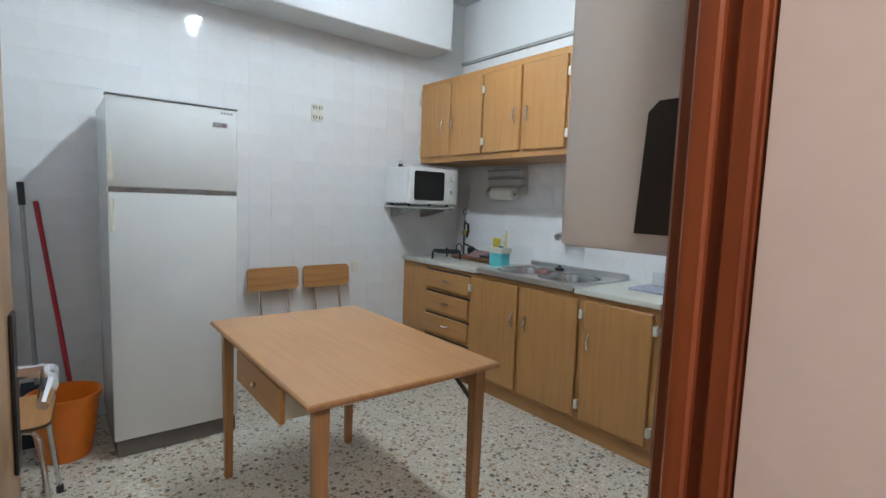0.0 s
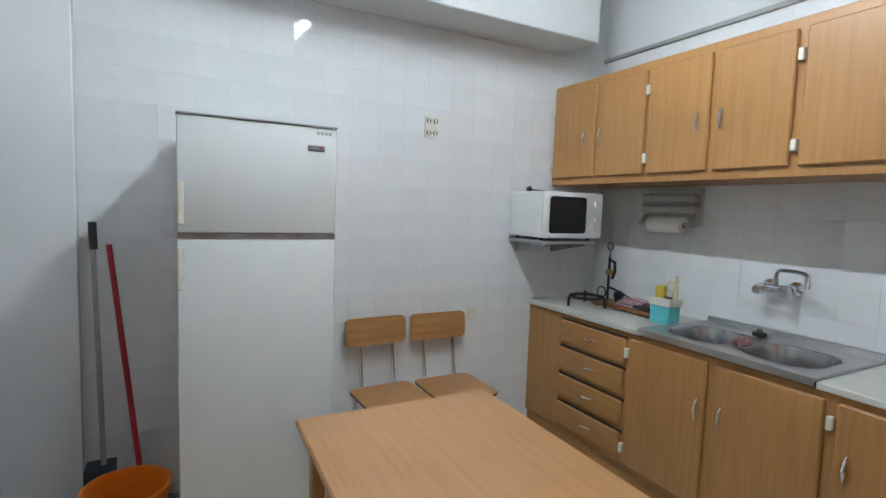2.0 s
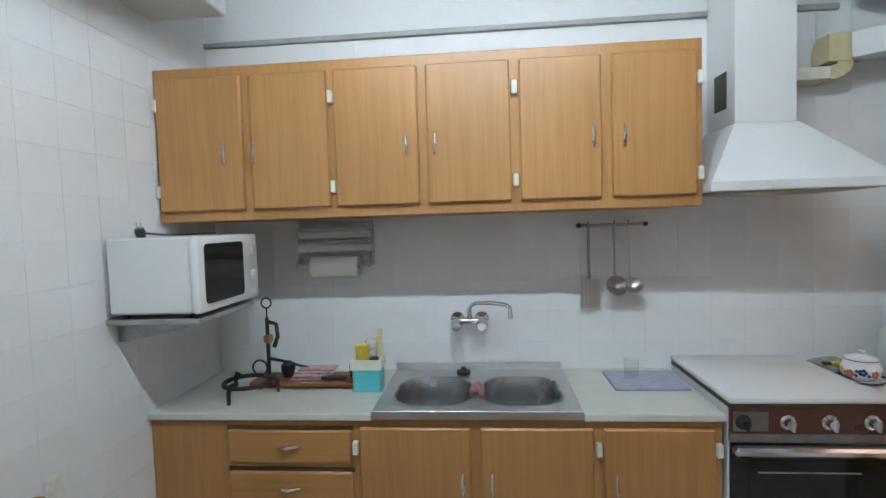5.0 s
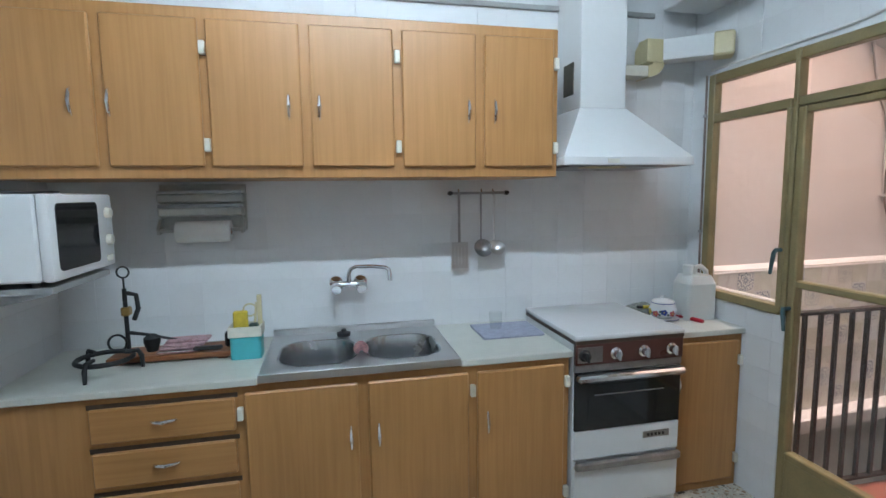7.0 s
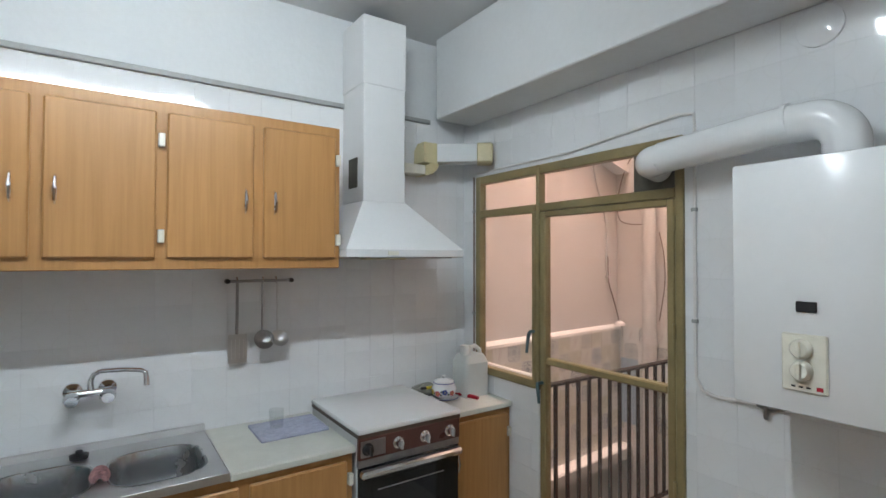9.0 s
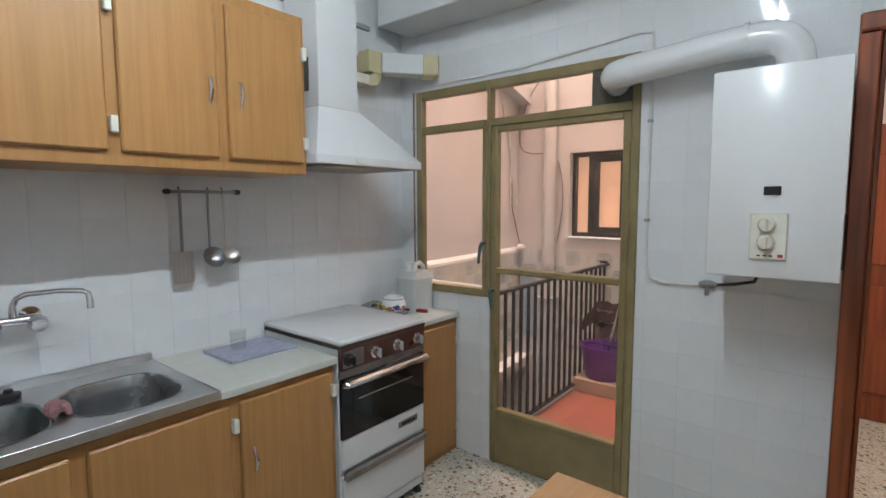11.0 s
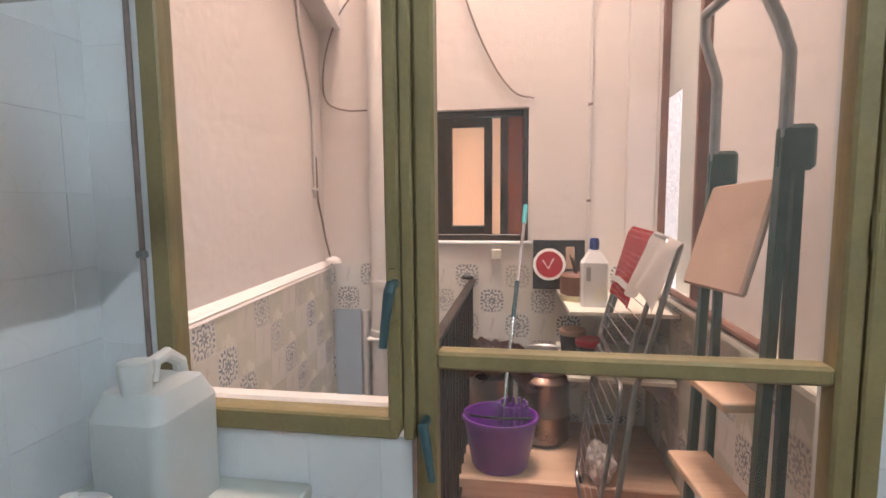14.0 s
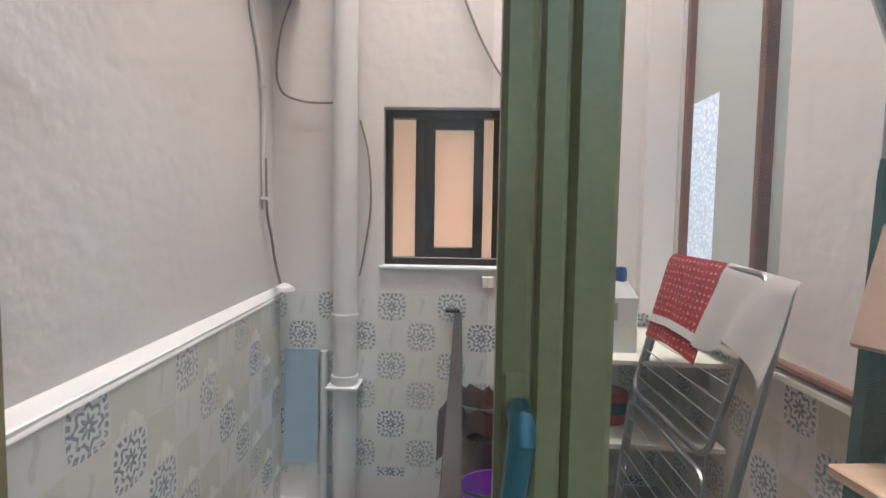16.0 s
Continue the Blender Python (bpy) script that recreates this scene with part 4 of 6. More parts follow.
tab = dining_table(pose(1.655, -2.015, 0, 0, 0, -1), 1.15, 0.745, TABLE_TOP, "light wood-laminate dining table on square tapered legs")
dr = part("drawer", abox(-0.15, -0.372, 0.60, 0.34, -0.352, 0.722, bevel=0.004), CABINET_X, tab, "wooden drawer under the top")
part("drawer_box", abox(-0.14, -0.352, 0.61, 0.33, 0.18, 0.70, bevel=0.003), OFFWHITE, tab)
part("knob", alathe([(0.008, 0), (0.013, 0.012), (0.0, 0.018)], (0, 0, 0), 10), CHROME, dr).matrix_local = pose(0.09, -0.372, 0.66, 90)
for sy in (-1, 1):
    part("brace", atube([(0.50, sy * 0.30, 0.60), (0.42, sy * 0.24, 0.725)], 0.009, 8), BLACK, tab)
small = thing("side_table", "worn grey-brown laminate table against the wall", "table", pose(1.70, -3.255, 0))
part("tabletop", abox(-0.35, -0.15, 0.715, 0.35, 0.15, 0.74, bevel=0.004), TABLE_GREY, small)
part("edge_band", abox(-0.352, -0.152, 0.718, 0.352, 0.152, 0.736, bevel=0.003), DARK_EDGE, small)
for sx in (-1, 1):
    for sy in (-1, 1):
        part("leg", square_leg(bmesh.new(), sx * 0.31, sy * 0.11, 0.717, 0.04, 0.03), LEG_WOOD, small)
    part("apron", abox(sx * 0.31 - 0.01, -0.09, 0.64, sx * 0.31 + 0.01, 0.09, 0.715), LEG_WOOD, small)


def dining_chair():
    """A chair of chrome tube with a plywood seat and backrest; it faces +x."""
    c = thing("dining_chair", "plywood dining chair on a chrome tube frame", "chair", group="kitchen chairs")
    bm = aprism(rounded(-0.18, -0.185, 0.20, 0.185, 0.05), 0.437, 0.452, "XY")
    part("seat", bm, CHAIR_WOOD, c)
    part("seat_edge", aprism(rounded(-0.182, -0.187, 0.202, 0.187, 0.05), 0.439, 0.450, "XY"), DARK_EDGE, c)
    n = 7
    bm = bmesh.new()
    out = rounded(-0.185, 0.675, 0.185, 0.835, 0.03)
    fr = [bm.verts.new((-0.225 - 0.09 * (z - 0.675) - 0.018 * (1 - (y / 0.185) ** 2) + 0.012, y, z)) for y, z in out]
    bk = [bm.verts.new((-0.225 - 0.09 * (z - 0.675) - 0.018 * (1 - (y / 0.185) ** 2), y, z)) for y, z in out]
    bm.faces.new(fr), bm.faces.new(bk[::-1])
    for k in range(len(fr)):
        bm.faces.new((fr[k], fr[(k + 1) % len(fr)], bk[(k + 1) % len(fr)], bk[k]))
    part("backrest", bm, CHAIR_WOOD, c)
    for s in (-1, 1):
        part("back_post", atube([(-0.10, s * 0.10, 0.425), (-0.16, s * 0.10, 0.43), (-0.19, s * 0.10, 0.46), (-0.226, s * 0.10, 0.66), (-0.246, s * 0.10, 0.80)], 0.010), CHROME, c)
        f = part("leg", atube([(0.10, s * 0.14, 0.427), (0.145, s * 0.15, 0.42), (0.165, s * 0.155, 0.39), (0.20, s * 0.17, 0.01)], 0.010), CHROME, c)
        b = part("leg", atube([(-0.05, s * 0.14, 0.427), (-0.10, s * 0.15, 0.42), (-0.12, s * 0.155, 0.39), (-0.20, s * 0.17, 0.01)], 0.010), CHROME, c)
        part("rubber_foot", alathe([(0.014, 0), (0.014, 0.03), (0.011, 0.035)], (0.20, s * 0.17, 0), 10), BLACK, f)
        part("rubber_foot", alathe([(0.014, 0), (0.014, 0.03), (0.011, 0.035)], (-0.20, s * 0.17, 0), 10), BLACK, b)
    return c


chair = dining_chair()
chair.matrix_world = pose(0.29, -1.32, 0, 0, 0, 0)
copy_thing(chair, pose(0.29, -1.71, 0, 0, 0, 3))
copy_thing(chair, pose(1.0, -3.158, 0, 0, 0, 86))
copy_thing(chair, pose(1.575, -2.86 - 0.46, 0, 0, 0, 268))

# ---- cleaning things by the refrigerator ----
bucket = thing("waste_bucket", "orange plastic bucket on the floor", "bucket", pose(0.47, -2.915, 0))
part("body", alathe([(0.0, 0.004), (0.105, 0.0), (0.112, 0.02), (0.150, 0.30), (0.158, 0.302), (0.160, 0.325), (0.150, 0.325), (0.146, 0.30), (0.108, 0.02), (0.0, 0.012)], n=32), ORANGE, bucket)
broom = thing("broom", "broom with a red handle and dark bristles", "broom")
part("handle", atube([(0.30, -2.86, 0.10), (0.082, -3.00, 1.26)], 0.012), RED, broom)
part("head", abox(0.20, -2.95, 0.0, 0.36, -2.80, 0.12, bevel=0.02), NAVY, broom)
mop2 = thing("dustpan", "long-handled blue dustpan leaning on the wall", "dustpan")
part("handle", atube([(0.20, -3.02, 0.22), (0.082, -3.06, 1.34)], 0.011), GREY_PLASTIC, mop2)
part("grip", atube([(0.093, -3.055, 1.24), (0.081, -3.06, 1.36)], 0.016), BLACK, mop2)
part("pan", aprism([(0.10, 0.0), (0.30, 0.0), (0.28, 0.05), (0.24, 0.30), (0.14, 0.30)], -3.09, -2.98), NAVY, mop2)

# ---- on the west wall ----
def wall_vent(y, z):
    v = thing("wall_socket", "white four-way wall socket", "socket", pose(0, y, z))
    part("plate", abox(0.001, -0.045, -0.062, 0.018, 0.045, 0.062, bevel=0.004), OFFWHITE, v)
    for sy in (-1, 1):
        for sz in (-1, 1):
            part("outlet", atube([(0.017, sy * 0.022, sz * 0.035), (0.021, sy * 0.022, sz * 0.035)], 0.015, 12), BLACK, v)
            part("insert", abox(0.020, sy * 0.022 - 0.006, sz * 0.035 - 0.012, 0.023, sy * 0.022 + 0.006, sz * 0.035 + 0.012), OFFWHITE, v)
    part("ridge", abox(0.017, -0.004, -0.055, 0.022, 0.004, 0.055), OFFWHITE, v)


wall_vent(-1.385, 1.952)
low = thing("wall_socket", "small white wall socket above the chairs", "socket", pose(0, -1.05, 0.80))
part("plate", abox(0.001, -0.035, -0.04, 0.012, 0.035, 0.04, bevel=0.004), OFFWHITE, low)
part("insert", atube([(0.011, 0, 0), (0.015, 0, 0)], 0.02, 16), ENAMEL, low)

micro = thing("microwave_oven", "white microwave oven with a dark window", "microwave")
part("body", abox(0.03, -0.80, 1.315, 0.345, -0.335, 1.597, bevel=0.008), ENAMEL, micro)
front = part("front", abox(0.346, -0.802, 1.313, 0.385, -0.333, 1.599, bevel=0.014, seg=2), ENAMEL, micro)
part("window", aprism(rounded(-0.765, 1.345, -0.475, 1.568, 0.02), 0.3845, 0.388, "YZ"), OVEN_GLASS, front, "dark glass window")
for z in (1.525, 1.42):
    part("knob", atube([(0.385, -0.395, z), (0.402, -0.395, z)], [0.022, 0.018], 16), OFFWHITE, front)
part("push_button", abox(0.384, -0.42, 1.335, 0.390, -0.37, 1.36, bevel=0.002), OFFWHITE, front)
for x in (0.07, 0.31):
    for y in (-0.76, -0.38):
        part("foot", alathe([(0.012, 0), (0.012, 0.0175)], (x, y, 1.298), 8), BLACK, micro)
shelf = thing("microwave_shelf", "grey metal wall bracket shelf under the microwave", "shelf")
part("board", abox(0.004, -0.79, 1.276, 0.37, -0.36, 1.297, bevel=0.003), GREY_PLASTIC, shelf)
for y in (-0.72, -0.42):
    part("bracket", aprism([(0.004, 1.275), (0.33, 1.275), (0.33, 1.262), (0.03, 1.20), (0.004, 1.20)], y - 0.006, y + 0.006), DULL_STEEL, shelf)
plug = thing("power_cable", "black power cable with a plug lying on the microwave", "cable")
part("cord", atube([(0.10, -0.70, 1.615), (0.16, -0.66, 1.606), (0.22, -0.60, 1.604), (0.26, -0.52, 1.606), (0.25, -0.44, 1.606), (0.20, -0.38, 1.606), (0.15, -0.34, 1.604)], 0.0045, 6), BLACK, plug)
part("plug_body", atube([(0.10, -0.70, 1.598), (0.10, -0.705, 1.62), (0.10, -0.71, 1.632)], [0.016, 0.020, 0.016], 10), BLACK, plug)
for d in (-0.009, 0.009):
    part("pin", atube([(0.10 + d, -0.71, 1.63), (0.10 + d, -0.712, 1.655)], 0.0025, 6), CHROME, plug)

# ---- on the north wall ----
holder = thing("kitchen_roll_holder", "grey plastic wall dispenser with foil slots and a paper roll", "roll holder")
part("back", abox(0.465, -0.02, 1.42, 0.848, -0.004, 1.642, bevel=0.003), PALE_GREY, holder)
for z in (1.60, 1.535):
    part("drawer", abox(0.470, -0.085, z - 0.045, 0.843, -0.02, z, bevel=0.008), PALE_GREY, holder)
    part("cutter", abox(0.475, -0.088, z - 0.003, 0.838, -0.083, z + 0.012), DULL_STEEL, holder)
for x in (0.475, 0.835):
    part("arm", aprism([(-0.02, 1.48), (-0.02, 1.42), (-0.10, 1.41), (-0.105, 1.435), (-0.06, 1.48)], x - 0.006, x + 0.006, "YZ"), PALE_GREY, holder)
part("spindle", atube([(0.475, -0.085, 1.428), (0.835, -0.085, 1.428)], 0.009), PALE_GREY, holder)
roll = thing("paper_roll", "white kitchen paper roll on its holder", "paper roll")
part("paper", atube([(0.55, -0.085, 1.420), (0.785, -0.085, 1.420)], 0.050, 24), PAPER, roll)
part("core", atube([(0.548, -0.085, 1.420), (0.787, -0.085, 1.420)], 0.018, 14), CARD, roll)

rail = thing("utensil_rail", "dark metal wall rail with hooks", "rail")
part("bar", abox(1.865, -0.028, 1.578, 2.185, -0.016, 1.592, bevel=0.003), DULL_STEEL, rail)
for x in (1.868, 2.182):
    part("end_cap", atube([(x, -0.004, 1.585), (x, -0.034, 1.585)], 0.012, 10), BLACK, rail)
for x in (1.91, 2.035, 2.10):
    part("hook", atube([(x, -0.022, 1.60), (x, -0.035, 1.605), (x, -0.042, 1.59), (x, -0.036, 1.572)], 0.003, 6), CHROME, rail)
spat = thing("spatula", "slotted metal spatula hanging from the rail", "spatula")
part("handle", abox(1.903, -0.045, 1.32, 1.917, -0.040, 1.58, bevel=0.002), DULL_STEEL, spat)
for i in range(5):
    part("slat", abox(1.868 + i * 0.0185, -0.046, 1.204, 1.883 + i * 0.0185, -0.043, 1.302), STEEL, spat)
part("blade_top", abox(1.868, -0.046, 1.30, 1.957, -0.043, 1.325, bevel=0.001), STEEL, spat)
part("blade_tip", abox(1.868, -0.046, 1.185, 1.957, -0.043, 1.206, bevel=0.001), STEEL, spat)


def ladle(x, r, tilt, mat, label):
    u = thing("ladle", label, "ladle", group="hanging ladles")
    part("handle", atube([(x, -0.043, 1.58), (x, -0.043, 1.45), (x, -0.045, 1.33), (x, -0.055, 1.30)], [0.006, 0.005, 0.005, 0.004], 8), mat, u)
    cup = part("cup", alathe([(0.0, -r * 0.55), (r * 0.55, -r * 0.45), (r * 0.9, -r * 0.15), (r, 0.05 * r), (r * 0.96, 0.05 * r), (r * 0.5, -r * 0.38), (0.0, -r * 0.48)], n=20), mat, u)
    cup.matrix_local = pose(x, -0.085, 1.295, tilt, 0, 0)


ladle(2.03, 0.050, 65, DULL_STEEL, "dull metal skimmer hanging from the rail")
ladle(2.105, 0.046, 55, STEEL, "shiny metal soup ladle hanging from the rail")

# ---- on the worktop ----
trivet = thing("iron_trivet", "black cast-iron pan stand on the worktop", "trivet", pose(0.33, -0.38, 0.872))
part("ring", atube(arc((0, 0, 0.06), (1, 0, 0), (0, 1, 0), 0.10, 0, 360, 28), 0.010, 8), IRON, trivet)
for a in (20, 140, 260):
    c, s = math.cos(radians(a)), math.sin(radians(a))
    part("arm", atube([(0.07 * c, 0.07 * s, 0.075), (0.115 * c, 0.115 * s, 0.075), (0.128 * c, 0.128 * s, 0.05), (0.13 * c, 0.13 * s, 0.0)], [0.008, 0.010, 0.010, 0.007], 8), IRON, trivet)
board = thing("ham_stand", "wooden ham carving stand with black iron fittings", "carving stand")
part("board", abox(0.30, -0.31, 0.880, 0.80, -0.14, 0.905, bevel=0.005), BOARD_WOOD, board)
for x in (0.34, 0.76):
    part("foot", abox(x - 0.02, -0.30, 0.872, x + 0.02, -0.15, 0.881), BOARD_WOOD, board)
part("post", atube([(0.36, -0.22, 0.905), (0.36, -0.22, 1.19)], 0.009), IRON, board)
part("clamp", abox(0.345, -0.24, 1.07, 0.38, -0.20, 1.11, bevel=0.006), worn("brass", (0.45, 0.30, 0.10), 0.35, 0.9), board, "brass clamp")
part("screw", atube([(0.36, -0.22, 1.18), (0.36, -0.22, 1.24)], 0.004, 6), IRON, board)
part("ring", atube(arc((0.36, -0.22, 1.262), (1, 0, 0), (0, 0, 1), 0.024, 0, 360, 18), 0.004, 6), IRON, board)
part("hook_arm", atube([(0.37, -0.22, 1.17), (0.405, -0.22, 1.16), (0.41, -0.22, 1.10), (0.39, -0.22, 1.05)], 0.010, 8), IRON, board)
part("ring", atube(arc((0.325, -0.24, 0.955), (1, 0, 0), (0, 0, 1), 0.036, 0, 360, 16), 0.005, 6), IRON, board)
part("spike", atube([(0.36, -0.22, 0.995), (0.43, -0.23, 0.985), (0.58, -0.23, 0.945)], [0.009, 0.007, 0.005], 8), IRON, board)
part("cup", alathe([(0.022, 0.0), (0.034, 0.04), (0.034, 0.06), (0.016, 0.075), (0.0, 0.08)], (0.455, -0.22, 0.905), 14), IRON, board)
part("rest", abox(0.76, -0.25, 0.905, 0.79, -0.18, 0.975, bevel=0.008), IRON, board)
towel = bmesh.new()
for i in range(4):
    box(towel, 0.49 + 0.01 * i, -0.30 + 0.012 * i, 0.906 + 0.012 * i, 0.66 + 0.012 * i, -0.17 - 0.006 * i, 0.919 + 0.012 * i, bevel=0.005)
solid("folded_cloth", towel, worn("checked_cloth", (0.62, 0.40, 0.42), 0.9, dark=0.6, scale=60, fine=200, bump=0.4), "folded pink checked cloth on the carving stand", "cloth")
knife = thing("carving_knife", "kitchen knife with a black handle", "knife")
part("handle", abox(0.64, -0.305, 0.912, 0.76, -0.280, 0.930, bevel=0.006), BLACK, knife)
part("blade", abox(0.50, -0.300, 0.916, 0.645, -0.286, 0.919), CHROME, knife)

caddy = thing("utensil_caddy", "turquoise plastic sink caddy with sponges and brushes", "caddy", pose(0.865, -0.30, 0.872))
part("tub", aprism(rounded(-0.065, -0.05, 0.065, 0.05, 0.015), 0, 0.105, "XY"), TURQUOISE, caddy)
rim = bmesh.new()
for a in ((-0.07, -0.055, 0.07, -0.045), (-0.07, 0.045, 0.07, 0.055), (-0.07, -0.045, -0.06, 0.045), (0.06, -0.045, 0.07, 0.045)):
    box(rim, a[0], a[1], 0.10, a[2], a[3], 0.145, bevel=0.002)
part("rim", rim, OFFWHITE, caddy, "white rim")
sponge = part("sponge", abox(-0.05, -0.03, 0.10, 0.01, 0.0, 0.21, bevel=0.006), YELLOW, caddy)
part("brush", atube([(0.03, 0.01, 0.10), (0.045, 0.015, 0.24)], 0.006), YELLOWED, caddy)
part("brush", abox(0.048, 0.0, 0.13, 0.068, 0.012, 0.275, bevel=0.003), YELLOWED, caddy)
part("ring", atube(arc((0.015, 0.02, 0.205), (1, 0, 0), (0, 0, 1), 0.028, 0, 360, 16), 0.004, 6), YELLOWED, caddy)
part("scourer", abox(0.015, -0.04, 0.105, 0.055, -0.01, 0.155, bevel=0.006), DARK_GREEN, caddy)

mat = thing("drying_mat", "grey-blue ribbed drying mat on the worktop", "mat")
for i in range(12):
    part("rib", atube([(1.955, -0.33 + i * 0.021, 0.878), (2.27, -0.33 + i * 0.021, 0.878)], 0.0105, 6), GREY_CLOTH, mat)
solid("drinking_glass", alathe([(0.0, 0.0), (0.030, 0.0), (0.034, 0.085), (0.032, 0.085), (0.028, 0.004), (0.0, 0.004)], (2.06, -0.20, 0.8885), 20), CLEAR, "upside-down clear drinking glass on the mat", "glass")

bowl = thing("sugar_bowl", "patterned china sugar bowl with fruit decoration", "bowl", pose(3.03, -0.215, 0.872))
part("body", alathe([(0.0, 0.0), (0.035, 0.0), (0.038, 0.008), (0.066, 0.03), (0.074, 0.06), (0.060, 0.095), (0.055, 0.098), (0.0, 0.098)], n=24), ENAMEL, bowl)
part("lid", alathe([(0.062, 0.098), (0.058, 0.108), (0.03, 0.118), (0.012, 0.122), (0.014, 0.135), (0.0, 0.138)], n=24), ENAMEL, bowl)
def petal_disc(a, z, r, mat):
    d = part("decoration", alathe([(0.0, 0.002), (r, 0.0), (0.0, 0.0)], n=8), mat, bowl)
    d.matrix_local = pose(0.0735 * math.cos(radians(a)), 0.0735 * math.sin(radians(a)), z, 90, 0, a + 90)


PINK = worn("pink_glaze", (0.60, 0.16, 0.15), 0.25, scale=30)
for a, z, mat, heart in ((205, 0.045, PINK, YELLOW), (240, 0.055, BLUE, YELLOW), (172, 0.052, YELLOW, RED), (275, 0.048, PINK, YELLOW)):
    for k in range(5):
        petal_disc(a + 8 * math.cos(radians(72 * k)), z + 0.010 * math.sin(radians(72 * k)), 0.0075, mat)
    petal_disc(a, z, 0.004, heart)
for a, z in ((188, 0.045), (222, 0.040), (224, 0.058), (256, 0.042), (160, 0.045)):
    petal_disc(a, z, 0.007, DARK_GREEN)
part("rim_line", atube(arc((0, 0, 0.0985), (1, 0, 0), (0, 1, 0), 0.0615, 0, 360, 28), 0.0022, 6), BLUE, bowl, "blue painted rim line")
part("rim_line", atube(arc((0, 0, 0.0135), (1, 0, 0), (0, 1, 0), 0.084, 0, 360, 28), 0.002, 6), BLUE, bowl)
part("saucer", alathe([(0.0, 0.001), (0.05, 0.0), (0.085, 0.012), (0.083, 0.015), (0.0, 0.005)], n=24), ENAMEL, bowl)
bag = bmesh.new()
bmesh.ops.create_icosphere(bag, subdivisions=4, radius=0.085)
for v in bag.verts:
    q = noise.fractal(v.co * 22, 1.0, 2.0, 3) * 0.020
    v.co = Vector((v.co.x * 1.1, v.co.y * 0.8, max(v.co.z * 0.45, -0.03))) * (1 + q * 9)
    v.co.z = max(v.co.z, -0.035)
sack = thing("plastic_bag", "crumpled see-through plastic bag with a yellow marker in it", "bag", pose(2.965, -0.10, 0.908, 0, 0, 20))
part("film", bag, worn("crinkled_clear_film", (0.46, 0.48, 0.43), 0.2, 0.1, dark=0.55, scale=18, fine=60, bump=0.6), sack)
part("marker", atube([(-0.05, -0.052, 0.030), (0.0, -0.058, 0.026)], 0.009, 8), YELLOW, sack, "yellow marker")
part("marker_cap", atube([(-0.085, -0.045, 0.034), (-0.05, -0.052, 0.030)], 0.008, 8), BLACK, sack)
part("handle_loop", atube([(0.02, -0.075, -0.022), (0.06, -0.068, -0.018), (0.085, -0.045, -0.005), (0.09, -0.02, 0.004)], 0.009, 8), CARD, sack, "tan corded handle")
lighter = thing("gas_lighter", "long red gas lighter on the worktop", "lighter")
part("grip", atube([(3.18, -0.35, 0.884), (3.15, -0.26, 0.886), (3.135, -0.22, 0.886)], [0.010, 0.012, 0.009], 8), RED, lighter)
part("barrel", atube([(3.136, -0.222, 0.886), (3.11, -0.15, 0.884)], 0.005, 8), RED, lighter)
jug = thing("water_jug", "milky plastic water jug with a handle", "jug", pose(3.225, -0.215, 0.872))
part("body", aprism(rounded(-0.09, -0.075, 0.09, 0.075, 0.025), 0.0, 0.20, "XY"), JUG, jug)
bm = bmesh.new()
r0 = rounded(-0.09, -0.075, 0.09, 0.075, 0.025)
a_ = [bm.verts.new((p[0], p[1], 0.20)) for p in r0]
b_ = [bm.verts.new((p[0] * 0.75, p[1] * 0.8, 0.245)) for p in r0]
for k in range(len(r0)):
    bm.faces.new((a_[k], a_[(k + 1) % len(r0)], b_[(k + 1) % len(r0)], b_[k]))
bm.faces.new(b_)
part("shoulder", bm, JUG, jug)
part("spout", alathe([(0.026, 0.24), (0.026, 0.275), (0.029, 0.276), (0.029, 0.30), (0.0, 0.302)], (-0.045, 0, 0), 16), JUG, jug)
part("handle", atube([(-0.01, 0, 0.25), (0.0, 0, 0.285), (0.035, 0, 0.29), (0.07, 0, 0.265), (0.085, 0, 0.18)], 0.014, 10), JUG, jug)

bundle = bmesh.new()
tube(bundle, [(1.86, -3.30, 0.785), (1.86, -3.17, 0.785)], [0.044, 0.046], 14)
tube(bundle, [(1.93, -3.29, 0.775), (1.92, -3.16, 0.775)], [0.033, 0.034], 12)
solid("rolled_cloth", bundle, NAVY, "rolled dark blue cloth on the side table", "cloth")
solid("paper_sheet", abox(1.78, -3.22, 0.7405, 2.0, -3.12, 0.743), PAPER, "white sheet of paper on the side table", "paper")

# ---- ceiling light ----
lamp_unit = thing("ceiling_light", "white fluorescent ceiling fitting with one lit tube", "ceiling light")
part("housing", abox(0.82, -1.84, 2.97, 2.08, -1.76, 3.058, bevel=0.005), ENAMEL, lamp_unit)
part("tube", atube([(0.85, -1.8, 2.93), (2.05, -1.8, 2.93)], 0.014, 12), TUBE, lamp_unit)
for x in (0.84, 2.06):
    part("socket", abox(x - 0.012, -1.82, 2.905, x + 0.012, -1.78, 2.972, bevel=0.002), ENAMEL, lamp_unit)


